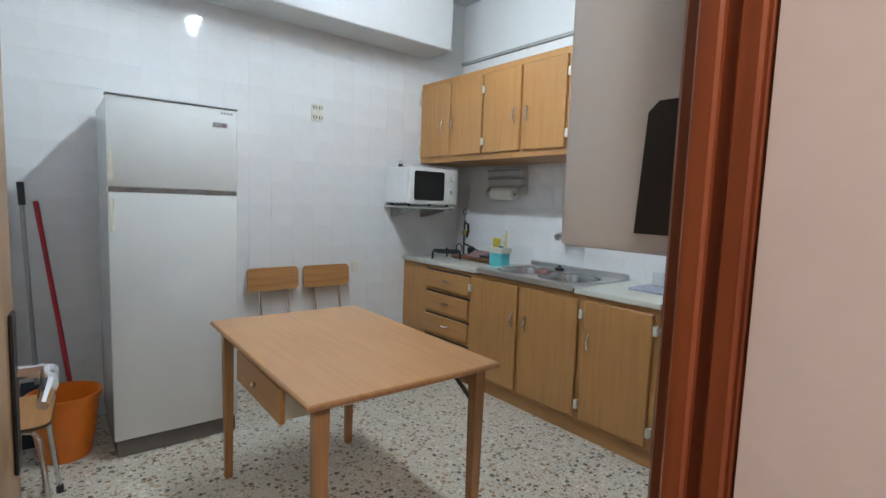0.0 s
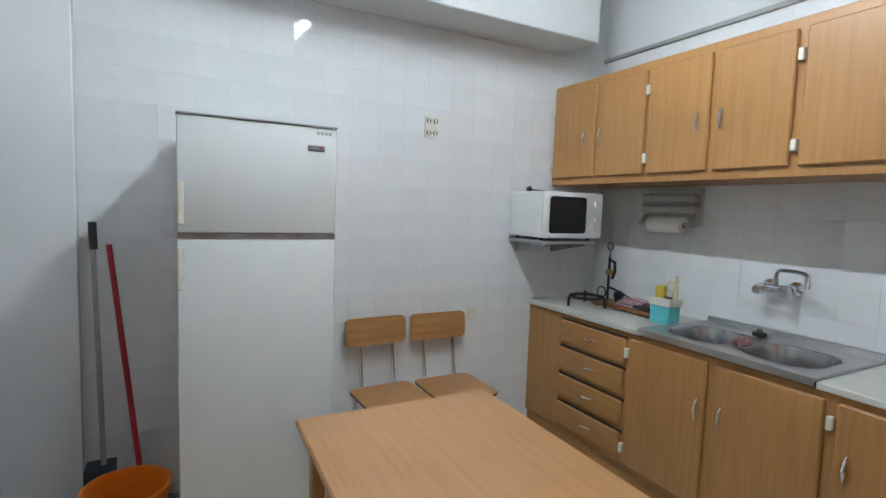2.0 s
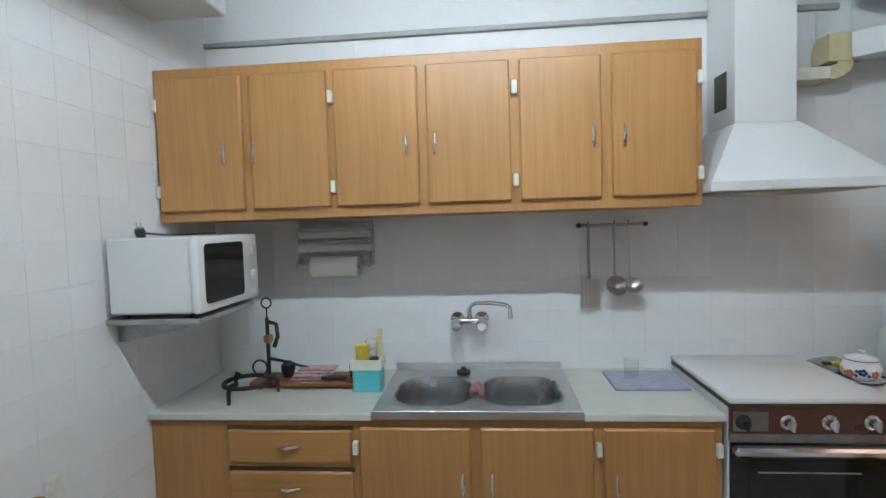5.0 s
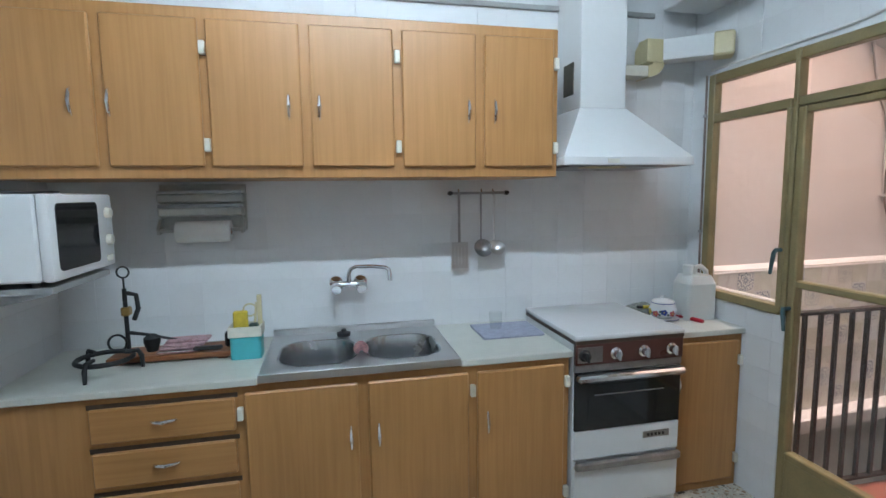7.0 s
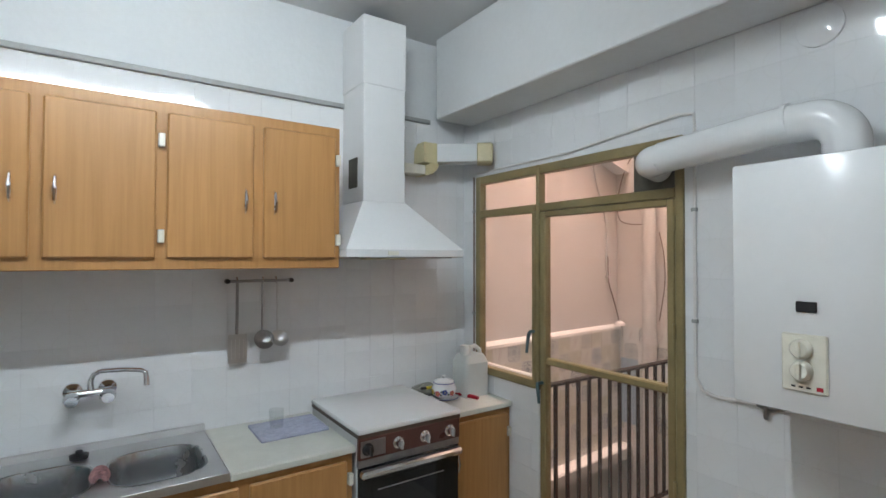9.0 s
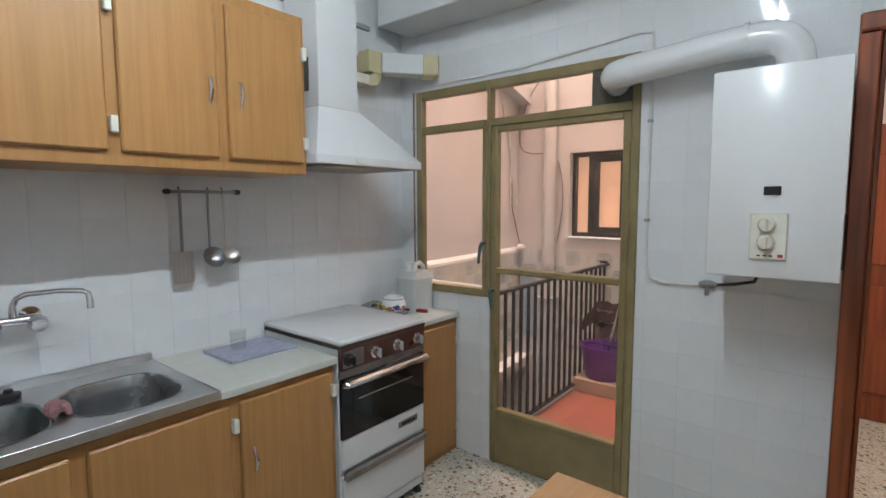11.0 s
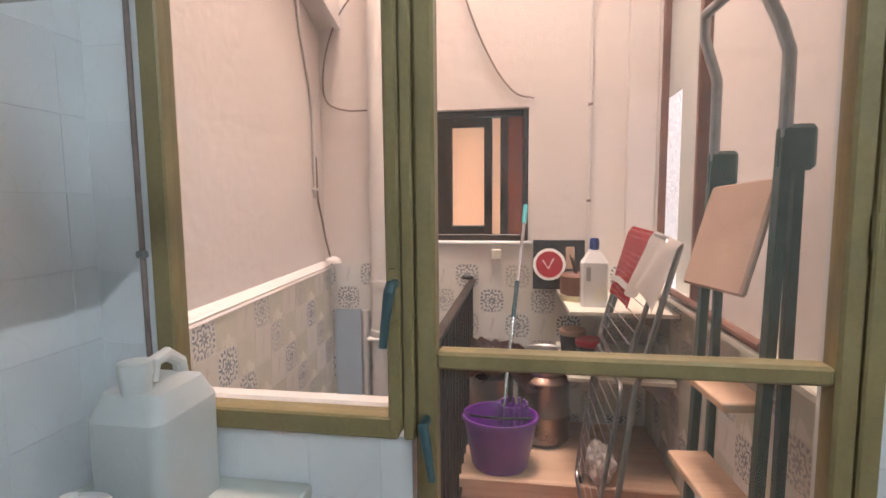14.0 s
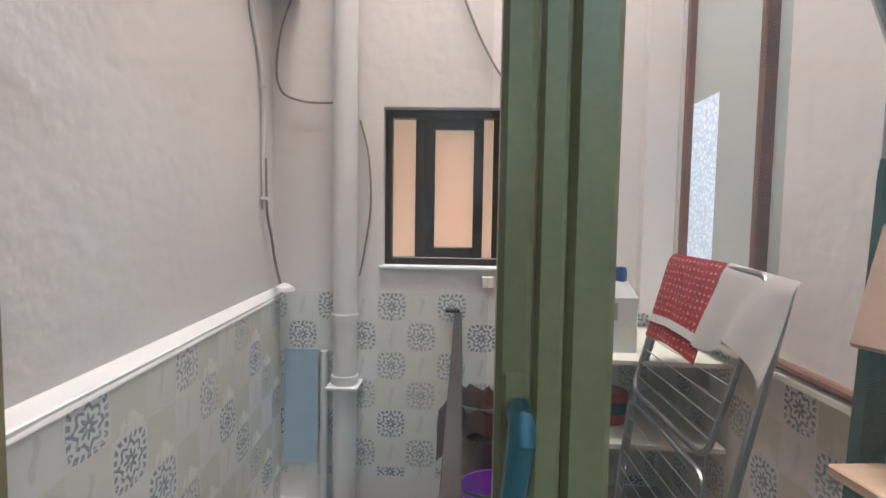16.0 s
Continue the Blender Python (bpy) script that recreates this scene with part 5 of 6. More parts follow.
# ---- the patio ----
PX = 5.43
setting("patio_floor", abox(W + 0.16, -1.64, -0.16, PX, -0.60, -0.012), RED_FLOOR, "red clay tile floor of the narrow patio", "floor")
setting("well_floor", abox(W + 0.16, -0.60, -2.6, PX, 0.6, -2.5), PATIO_WALL, "floor of the light well below", "ground")
bm = abox(PX + 0.004, -0.215, -2.6, PX + 0.20, 0.6, 8.0)
box(bm, PX + 0.004, -0.94, -2.6, PX + 0.20, -0.215, 1.205)
box(bm, PX + 0.004, -0.94, 2.0, PX + 0.20, -0.215, 8.0)
box(bm, PX + 0.004, -1.75, -2.6, PX + 0.20, -0.94, 8.0)
patio_back = setting("wall_patio_back", bm, PATIO_WALL, "rough white patio wall with a brown window", "wall")
north = new("wall_patio_north", mesh_of("wall_patio_north", abox(-0.1, 0.004, -2.6, 2.2, 0.2, 8.0), PATIO_WALL, 0))
north.matrix_world = pose(W + 0.10, 0.205, 0, 0, 0, 4.0)
tagged(north, "rough white patio wall above patterned tiles", "wall", kind="structure")
ledge = part("ledge", aprism([(-0.036, 1.03), (0.01, 1.03), (0.01, 1.082), (0.002, 1.078), (-0.018, 1.058), (-0.034, 1.040)], 0.0, 2.0, "YZ"), PATIO_WALL, north)
part("well_ledge", abox(0.0, -0.16, -0.14, 2.05, 0.0, -0.03, bevel=0.01), PATIO_WALL, north)
bm = abox(W + 0.16, -1.80, -0.2, 4.57, -1.644, 8.0)
box(bm, 4.57, -1.80, -0.2, PX + 0.2, -1.644, 0.99)
box(bm, 5.36, -1.80, 0.99, PX + 0.2, -1.644, 8.0)
box(bm, 4.57, -1.80, 2.9, 5.36, -1.644, 8.0)
patio_south = setting("wall_patio_south", bm, PATIO_WALL, "rough white patio wall with a tall frosted window", "wall")
bm = abox(W + 0.165, -1.64, 2.215, W + 0.18, 0.3, 8.0)
setting("wall_patio_west", bm, PATIO_WALL, "rough outer face of the kitchen wall", "wall")
setting("patio_step", abox(4.72, -1.64, -0.012, PX, -0.60, 0.10, bevel=0.008), PALE_WOOD, "raised step at the end of the patio", "step")
setting("patio_corner_box", abox(PX - 0.06, -1.64, 1.0, PX, -1.49, 8.0), PATIO_WALL, "white plastered pier in the patio corner", "pier")

cw = thing("window_2", "dark brown sliding window across the patio, lit from inside", "window")
cw["kind"] = "structure"
FX = 5.50
DARKFRAME = worn("dark_brown_frame", (0.040, 0.022, 0.014), 0.35, dark=0.7, scale=9)
for a in ((-0.94, 1.205, -0.905, 2.0), (-0.25, 1.205, -0.215, 2.0), (-0.905, 1.205, -0.25, 1.245), (-0.905, 1.96, -0.25, 2.0)):
    part("window_frame", abox(FX, a[0], a[1], FX + 0.06, a[2], a[3], bevel=0.004), DARKFRAME, cw)
for a in ((-0.37, -0.42), (-0.42, -0.47), (-0.67, -0.72), (-0.77, -0.82)):
    part("sash_stile", abox(FX + 0.01, a[1], 1.245, FX + 0.05, a[0], 1.96, bevel=0.004), DARKFRAME, cw)
for z in (1.245, 1.905):
    part("sash_rail", abox(FX + 0.012, -0.72, z, FX + 0.048, -0.42, z + 0.055, bevel=0.004), DARKFRAME, cw)
part("shutter", abox(FX + 0.012, -0.905, 1.245, FX + 0.045, -0.80, 1.96, bevel=0.003), JAMB, cw, "reddish brown wooden shutter leaf")
part("window_sill", abox(PX - 0.02, -0.96, 1.188, FX + 0.02, -0.20, 1.206, bevel=0.004), PLASTER, cw, "white sill")
# added sheet that glows by itself; no room or lamp is built behind
part("glow_sheet", abox(FX + 0.07, -0.93, 1.21, FX + 0.08, -0.22, 1.99), PEACH, cw, "glowing peach sheet put in for the lit room")
fw = thing("window_3", "tall frosted-glass window in a brown frame", "window")
fw["kind"] = "structure"
part("window_frame", abox(5.335, -1.70, 0.99, 5.36, -1.655, 2.9, bevel=0.004), RUST, fw)
part("window_frame", abox(4.71, -1.70, 0.99, 4.745, -1.645, 2.9, bevel=0.004), RUST, fw)
part("panel", abox(4.57, -1.70, 0.99, 4.71, -1.69, 2.855), OBSCURE, fw)
part("window_frame", abox(4.57, -1.70, 2.855, 5.32, -1.62, 2.9, bevel=0.004), RUST, fw)
# only this stretch of the glass glows; the panels round it are unlit
part("pane", abox(5.10, -1.70, 0.99, 5.335, -1.69, 2.0), FROST, fw, "rippled frosted pane that glows by itself")
part("panel", abox(4.745, -1.70, 0.99, 5.10, -1.69, 2.855), OBSCURE, fw)
part("panel", abox(5.10, -1.70, 2.0, 5.335, -1.69, 2.855), OBSCURE, fw)
part("window_sill", abox(3.6, -1.644, 0.972, 5.36, -1.585, 1.0, bevel=0.006), OFFWHITE, fw, "pale sill ledge")
rod = solid("curtain_rod", atube([(3.95, -1.60, 1.02), (4.85, -1.60, 1.02)], 0.018, 10), RUST, "brown rod lying on the sill", "rod")

# railing over the light well
railing = thing("railing", "black-brown painted iron railing beside the light well", "railing")
part("top_rail", abox(3.50, -0.625, 0.955, PX, -0.585, 0.975, bevel=0.003), RAIL_PAINT, railing)
part("bottom_rail", abox(3.50, -0.622, 0.03, PX, -0.588, 0.045, bevel=0.003), RAIL_PAINT, railing)
for i in range(19):
    part("bar", abox(3.545 + i * 0.10, -0.614, 0.04, 3.563 + i * 0.10, -0.596, 0.956), RAIL_PAINT, railing)
part("fixing", atube([(PX - 0.02, -0.54, 0.985), (PX - 0.02, -0.61, 0.985)], 0.012, 8), IRON, railing)

# pipes and cables on the patio walls
def sagging(pts, steps=6):
    """A smooth line through the points."""
    p = [Vector(q) for q in pts]
    p = [p[0] * 2 - p[1]] + p + [p[-1] * 2 - p[-2]]
    out = []
    for a, b, c, d in zip(p, p[1:], p[2:], p[3:]):
        for k in range(steps):
            t = k / steps
            out.append(0.5 * (2 * b + (c - a) * t + (2 * a - 5 * b + 4 * c - d) * t * t + (3 * b - a - 3 * c + d) * t ** 3))
    return out + [p[-2]]



drain = thing("drain_pipe", "white painted drain pipe down the patio wall", "pipe")
part("pipe", atube([(5.36, -0.04, -2.4), (5.36, -0.04, 0.9), (5.36, -0.04, 7.5)], 0.060, 20), PIPE_WHITE, drain)
for z in (0.62, 0.93, 2.9):
    part("collar", atube([(5.36, -0.04, z), (5.36, -0.04, z + 0.04)], 0.068, 20), PIPE_WHITE, drain)
part("clamp", abox(5.28, -0.12, 0.60, 5.43, 0.04, 0.615, bevel=0.003), PIPE_WHITE, drain)
thin = solid("waste_pipe", atube([(5.40, 0.075, -1.0), (5.40, 0.075, 0.765)], 0.020, 12), PIPE_WHITE, "thin white plastic waste pipe", "pipe")
solid("blue_sheet", abox(5.405, 0.11, 0.17, 5.414, 0.285, 0.77), BLUE_SHEET, "pale blue plastic sheet on the tiles", "sheet")
cab = thing("patio_cable", "old brownish cables clipped to the patio wall", "cable", group="patio cables")
part("conduit", atube(sagging([(4.98, 0.30, 2.9), (5.09, 0.312, 2.41), (5.238, 0.322, 2.06), (5.245, 0.322, 1.70), (5.263, 0.324, 1.48)]), 0.010, 6), PIPE_WHITE, cab, "painted conduit")
part("cable", atube(sagging([(5.248, 0.312, 1.72), (5.265, 0.314, 1.48), (5.32, 0.315, 1.35), (5.377, 0.32, 1.23), (5.40, 0.30, 1.10)]), 0.007, 6), CABLE, cab)
for z in (1.53, 2.05):
    part("clip", abox(5.23, 0.305, z - 0.008, 5.26, 0.335, z + 0.008, bevel=0.002), PIPE_WHITE, cab)
part("cable", atube(sagging([(5.40, 0.06, 2.75), (5.40, 0.20, 2.58), (5.40, 0.285, 2.38), (5.40, 0.315, 2.18), (5.40, 0.285, 2.06), (5.40, 0.17, 2.015), (5.40, 0.03, 2.01)]), 0.006, 6), CABLE, cab)
part("cable", atube(sagging([(5.42, -0.10, 1.93), (5.415, -0.145, 1.75), (5.415, -0.155, 1.5), (5.415, -0.12, 1.25), (5.415, -0.10, 1.15)]), 0.005, 6), CABLE, cab)
cab2 = thing("patio_cable", "loose cable sagging above the brown window", "cable", group="patio cables")
part("cable", atube(sagging([(5.40, -0.40, 3.2), (5.41, -0.58, 2.6), (5.415, -0.72, 2.27), (5.42, -0.85, 2.09), (5.42, -0.97, 2.045)]), 0.006, 6), CABLE, cab2)
part("cable", atube(sagging([(5.42, -1.35, 3.3), (5.42, -1.33, 2.75), (5.42, -1.29, 2.62), (5.42, -1.29, 1.9), (5.42, -1.285, 1.2)]), 0.007, 6), PIPE_WHITE, cab2)
for z in (1.45, 2.0):
    part("clip", abox(5.41, -1.30, z - 0.008, 5.43, -1.275, z + 0.008, bevel=0.002), CABLE, cab2)
solid("plaster_lump", alathe([(0.05, 0), (0.045, 0.02), (0.02, 0.035), (0.0, 0.04)], (5.36, 0.265, 1.075), 10), PATIO_WALL, "lump of dried plaster on the ledge", "plaster")
solid("junction_box", abox(5.405, -0.78, 1.10, 5.43, -0.72, 1.16, bevel=0.004), OFFWHITE, "small cream junction box under the sill", "junction box")
setting("patio_beam", aprism([(4.0, 2.92), (5.42, 2.50), (5.42, 2.66), (4.0, 3.08)], 0.20, 0.46), PATIO_WALL, "white plastered beam sloping along the patio wall", "beam")

# things on the step
mop_bucket = thing("mop_bucket", "purple plastic mop bucket with a wringer", "bucket", pose(4.86, -0.80, 0.10))
part("body", alathe([(0.0, 0.003), (0.105, 0.0), (0.112, 0.015), (0.145, 0.25), (0.152, 0.252), (0.152, 0.272), (0.142, 0.272), (0.138, 0.25), (0.106, 0.015), (0.0, 0.01)], n=28), PURPLE, mop_bucket)
wring = bmesh.new()
for i in range(14):
    a = radians(i * 360 / 14)
    box(wring, 0.055 + 0.07 * math.cos(a) - 0.006, 0.07 * math.sin(a) * 0.8 - 0.05 - 0.006, 0.20, 0.055 + 0.07 * math.cos(a) + 0.006, 0.07 * math.sin(a) * 0.8 - 0.05 + 0.006, 0.315, bevel=0.003)
part("wringer", wring, PURPLE, mop_bucket)
for piece_ in mop_bucket.children:
    piece_.data.transform(Matrix.Diagonal((1.05, 1.28, 1.0, 1.0)))
part("handle", atube(arc((0, 0, 0.262), (0, 1, 0), (-0.94, 0, 0.34), 0.155, 0, 180, 16), 0.006, 6), BLACK, mop_bucket)
mop = thing("mop", "mop with a silver and turquoise handle", "mop")
part("handle", atube([(4.86, -0.79, 0.13), (5.20, -0.875, 0.95)], 0.011), CHROME, mop)
part("handle", atube([(5.14, -0.86, 0.81), (5.22, -0.88, 1.0)], 0.013), TEAL, mop)
part("handle", atube([(5.22, -0.88, 1.0), (5.40, -0.925, 1.41)], 0.010), CHROME, mop)
part("grip", atube([(5.36, -0.915, 1.32), (5.405, -0.926, 1.425)], 0.014), TURQUOISE, mop)


def keg(m, s, label):
    k = thing("metal_keg", label, "keg", m, "kegs")
    part("body", alathe([(0.0, 0.002), (0.12 * s, 0.0), (0.145 * s, 0.03), (0.145 * s, 0.16), (0.152 * s, 0.17), (0.152 * s, 0.185), (0.145 * s, 0.195), (0.145 * s, 0.34), (0.152 * s, 0.35), (0.152 * s, 0.365), (0.14 * s, 0.38), (0.09 * s, 0.42), (0.08 * s, 0.425), (0.0, 0.425)], n=28), KEG, k)
    part("rim", alathe([(0.122 * s, 0.40), (0.132 * s, 0.46), (0.138 * s, 0.50), (0.142 * s, 0.505), (0.142 * s, 0.512), (0.130 * s, 0.505), (0.118 * s, 0.40)], n=28), STEEL, k)


keg(pose(5.18, -1.03, 0.10), 1.0, "brushed metal keg with a rim")
keg(pose(5.20, -0.73, 0.10), 0.9, "reddish metal keg under a brown cloth")
cl = bmesh.new()
n_ = 26
grid = [[None] * (n_ + 1) for _ in range(n_ + 1)]
for i in range(n_ + 1):
    for j in range(n_ + 1):
        u, v = i / n_ * 2 - 1, j / n_ * 2 - 1
        r = math.hypot(u, v)
        z = 0.635 - max(0, r - 0.55) * 0.25 + 0.025 * math.sin(9 * math.atan2(v, u) + 2 * r) * min(1, r * 1.6) + noise.noise(Vector((u * 2, v * 2, 0.3))) * 0.03
        grid[i][j] = cl.verts.new((5.20 + u * 0.17, -0.76 + v * 0.24, z))
for i in range(n_):
    for j in range(n_):
        cl.faces.new((grid[i][j], grid[i + 1][j], grid[i + 1][j + 1], grid[i][j + 1]))
bmesh.ops.solidify(cl, geom=cl.faces[:], thickness=0.012)
solid("draped_cloth", cl, BROWN_CLOTH, "dark brown cloth draped over the keg", "cloth")


def wall_shelf(z, label):
    s = thing("wall_shelf", label, "shelf", group="patio shelves")
    part("board", aprism([(5.42, -1.11), (4.80, -1.13), (4.78, -1.62), (5.42, -1.62)], z - 0.018, z, "XY"), OFFWHITE, s)
    for x in (4.95, 5.3):
        part("bracket", aprism([(-1.625, z - 0.018), (-1.40, z - 0.018), (-1.625, z - 0.16)], x - 0.006, x + 0.006, "YZ"), DULL_STEEL, s)


wall_shelf(0.925, "pale shelf with a bottle on it")
wall_shelf(0.60, "pale shelf with paint tubs")
bottle = thing("detergent_bottle", "white plastic bottle with a blue cap", "bottle", pose(4.95, -1.26, 0.925))
part("body", aprism(rounded(-0.045, -0.065, 0.045, 0.065, 0.02), 0, 0.22, "XY"), ENAMEL, bottle)
bm = bmesh.new()
r0 = rounded(-0.045, -0.065, 0.045, 0.065, 0.02)
a_ = [bm.verts.new((p[0], p[1], 0.22)) for p in r0]
b_ = [bm.verts.new((p[0] * 0.45, p[1] * 0.35, 0.285)) for p in r0]
for k in range(len(r0)):
    bm.faces.new((a_[k], a_[(k + 1) % len(r0)], b_[(k + 1) % len(r0)], b_[k]))
bm.faces.new(b_)
part("shoulder", bm, ENAMEL, bottle)
part("grip_hole", abox(-0.047, 0.02, 0.13, -0.044, 0.042, 0.20, bevel=0.001), GREY_PLASTIC, bottle)
part("cap", alathe([(0.024, 0.283), (0.024, 0.325), (0.018, 0.34), (0.0, 0.342)], n=16), BLUE, bottle, "blue cap")
part("label_strip", abox(-0.048, -0.055, 0.03, -0.0445, 0.0, 0.10), OFFWHITE, bottle)
clock = thing("picture_board", "dark board with a red and white dial leaning on the wall", "picture", pose(5.38, -1.11, 0.93, 0, 8, 0))
part("board", abox(-0.01, -0.16, 0.0, 0.005, 0.14, 0.29, bevel=0.002), BLACK, clock)
part("dial_ring", atube([(-0.010, 0.045, 0.145), (-0.014, 0.045, 0.145)], 0.095, 26), PAPER, clock)
part("dial", atube([(-0.014, 0.045, 0.145), (-0.017, 0.045, 0.145)], 0.078, 26), RED, clock, "red dial")
part("mark", atube([(-0.019, 0.085, 0.17), (-0.019, 0.05, 0.12), (-0.019, 0.02, 0.18)], 0.004, 6), PAPER, clock)
part("figure_mark", abox(-0.014, -0.10, 0.12, -0.010, -0.05, 0.25), CARD, clock)
jar = thing("storage_jar", "brown jar with a yellow base on the shelf", "jar", pose(5.10, -1.19, 0.925))
part("body", alathe([(0.072, 0.03), (0.083, 0.04), (0.083, 0.13), (0.068, 0.142), (0.0, 0.142)], n=20), RUST, jar)
part("base", alathe([(0.0, 0.0), (0.082, 0.0), (0.086, 0.03), (0.0, 0.03)], n=20), YELLOWED, jar)
for i in range(4):
    part("twig", atube([(0.01 * i - 0.02, 0, 0.12), (0.02 * i - 0.03, 0.01 * i, 0.20 + 0.012 * i)], 0.004, 6), DARK_EDGE, jar)


def tub(m, body, lid, label, s=1.0):
    t = thing("paint_tub", label, "tub", m, "paint tubs")
    part("body", alathe([(0.0, 0.0), (0.062 * s, 0.0), (0.070 * s, 0.10), (0.0, 0.10)], n=22), body, t)
    part("band", alathe([(0.0665 * s, 0.045), (0.0705 * s, 0.10)], n=22), BLACK, t)
    part("lid", alathe([(0.0, 0.10), (0.075 * s, 0.10), (0.076 * s, 0.125), (0.066 * s, 0.132), (0.0, 0.132)], n=22), lid, t)


tub(pose(5.03, -1.26, 0.60), RED, RED, "red and black plastic paint tub")
tub(pose(5.24, -1.19, 0.60), BLACK, CARD, "dark tin with a tan lid")
bagm = bmesh.new()
bmesh.ops.create_icosphere(bagm, subdivisions=4, radius=0.075)
for v in bagm.verts:
    v.co *= 1 + noise.fractal(v.co * 24, 1, 2, 3) * 0.45
    v.co.z *= 1.2
solid("carrier_bag", bagm, WHITE_CLOTH, "white plastic carrier bag hanging by the rack", "bag", m=pose(4.80, -1.28, 0.18))

# clothes rack leaning on the wall
rack = thing("drying_rack", "folded white metal clothes drying rack leaning on the wall", "drying rack")
UPPER = [Vector(p) for p in ((4.815, -1.412, 1.315), (4.785, -1.268, 0.825), (4.225, -1.268, 0.825), (4.225, -1.412, 1.315))]
LOWER = [Vector(p) for p in ((4.775, -1.262, 0.785), (4.725, -1.165, 0.16), (4.205, -1.165, 0.16), (4.205, -1.262, 0.785))]


def bent(points, r, n=5):
    """A closed loop of bar with rounded corners."""
    out = []
    for k, p in enumerate(points):
        a, b = (points[k - 1] - p).normalized() * r, (points[(k + 1) % len(points)] - p).normalized() * r
        out += [p + a * (1 - i / n) ** 2 + b * (i / n) ** 2 for i in range(n + 1)]
    return out + [out[0]]


for q in (UPPER, LOWER):
    part("frame", atube(bent(q, 0.06), 0.009, 8), DULL_STEEL, rack)
    for i in range(1, 10):
        part("wire", atube([q[0].lerp(q[1], i / 10), q[3].lerp(q[2], i / 10)], 0.0021, 6), STEEL, rack)
for p in ([(4.83, -1.43, 1.30), (4.80, -1.285, 0.80), (4.76, -1.19, 0.112)], [(4.17, -1.43, 1.30), (4.115, -1.285, 0.80), (4.12, -1.19, 0.0)]):
    part("leg", atube(p, 0.011, 8), DULL_STEEL, rack)
part("cross_bar", atube([(4.83, -1.43, 1.30), (4.17, -1.43, 1.30)], 0.010, 8), DULL_STEEL, rack)
for x, z in ((4.76, 0.10), (4.12, -0.012)):
    part("rubber_foot", alathe([(0.0, 0.0), (0.015, 0.0), (0.015, 0.03), (0.012, 0.034)], (x, -1.19, z), 10), BLACK, rack)


def hanging(p0, p1, drop, lean, wave, v0=0.0, v1=1.0, proud=0.0, ragged=0.08):
    """Cloth folded over a bar from p0 to p1, hanging down in front."""
    bm = bmesh.new()
    p0, p1 = Vector(p0), Vector(p1)
    nu, nv = 22, 20
    g = []
    for i in range(nu + 1):
        row = []
        for j in range(nv + 1):
            u, v = i / nu, v0 + (v1 - v0) * j / nv
            q = p0.lerp(p1, u) + Vector(lean) * v
            q.z -= drop * v * (1 + ragged * math.sin(u * 7 + 1))
            q.y += wave * math.sin(u * 11 + v * 2) * v + proud + 0.014 * math.sin(min(1, v * 9) * math.pi / 2)
            q.x += wave * 0.6 * math.cos(u * 9) * v
            row.append(bm.verts.new(q))
        g.append(row)
    for i in range(nu):
        for j in range(nv):
            bm.faces.new((g[i][j], g[i + 1][j], g[i + 1][j + 1], g[i][j + 1]))
    bmesh.ops.solidify(bm, geom=bm.faces[:], thickness=0.004)
    return bm


RED_HANG = ((4.815, -1.412, 1.332), (4.435, -1.412, 1.330), 0.30, (-0.025, 0.085, 0.0), 0.004)
red = thing("red_towel", "red dotted towel with a pale band over the rack", "cloth")
part("cloth", hanging(*RED_HANG, ragged=0.02), RED_CLOTH, red)
part("pale_band", hanging(*RED_HANG, v0=0.72, v1=0.81, proud=0.009, ragged=0.02), PAPER, red, "pale woven band")
white = solid("white_towel", hanging((4.43, -1.418, 1.332), (4.13, -1.425, 1.312), 0.215, (-0.03, 0.09, 0.0), 0.016, ragged=0.16), WHITE_CLOTH, "white cloth hanging over the rack", "cloth")

# step ladder
ladder = thing("step_ladder", "dark green step ladder with wooden treads, folded upright", "ladder", pose(-0.027, 0.022, 0))
L0, L1 = Vector((3.975, -1.42, -0.012)), Vector((3.946, -1.457, 1.56))
R0, R1 = Vector((3.63, -1.455, -0.012)), Vector((3.617, -1.482, 1.585))


def flat_bar(bm, p, q, wx, wy):
    p, q = Vector(p), Vector(q)
    a = [bm.verts.new(p + Vector((dx * wx / 2, dy * wy / 2, 0))) for dx, dy in ((-1, -1), (1, -1), (1, 1), (-1, 1))]
    b = [bm.verts.new(q + Vector((dx * wx / 2, dy * wy / 2, 0))) for dx, dy in ((-1, -1), (1, -1), (1, 1), (-1, 1))]
    for k in range(4):
        bm.faces.new((a[k], a[(k + 1) % 4], b[(k + 1) % 4], b[k]))
    bm.faces.new(a[::-1]), bm.faces.new(b)
    return bm


for p, q in ((L0, L1), (R0, R1)):
    part("rail", flat_bar(bmesh.new(), p, q, 0.030, 0.022), DARK_GREEN, ladder)
    off = Vector((0.018, -0.055, 0))
    part("rear_rail", flat_bar(bmesh.new(), p + off * 1.3, q + off * 0.6, 0.024, 0.020), DARK_GREEN, ladder)
    part("hinge_plate", abox(q.x - 0.014, q.y - 0.062, q.z - 0.07, q.x + 0.018, q.y + 0.014, q.z + 0.028, bevel=0.010), DARK_GREEN, ladder)
hand = [L1, L1 + Vector((0.0, 0, 0.22)), L1 + Vector((0.02, 0.03, 0.34)), L1 + Vector((0.0, 0.035, 0.40)), Vector((3.74, -1.44, 1.965)), Vector((3.70, -1.445, 1.96)), R1 + Vector((0.01, 0.015, 0.24)), R1 + Vector((0, 0, 0.18)), R1]
part("hoop", atube(hand, 0.014, 10), DULL_STEEL, ladder, "grey tubular hand hoop")
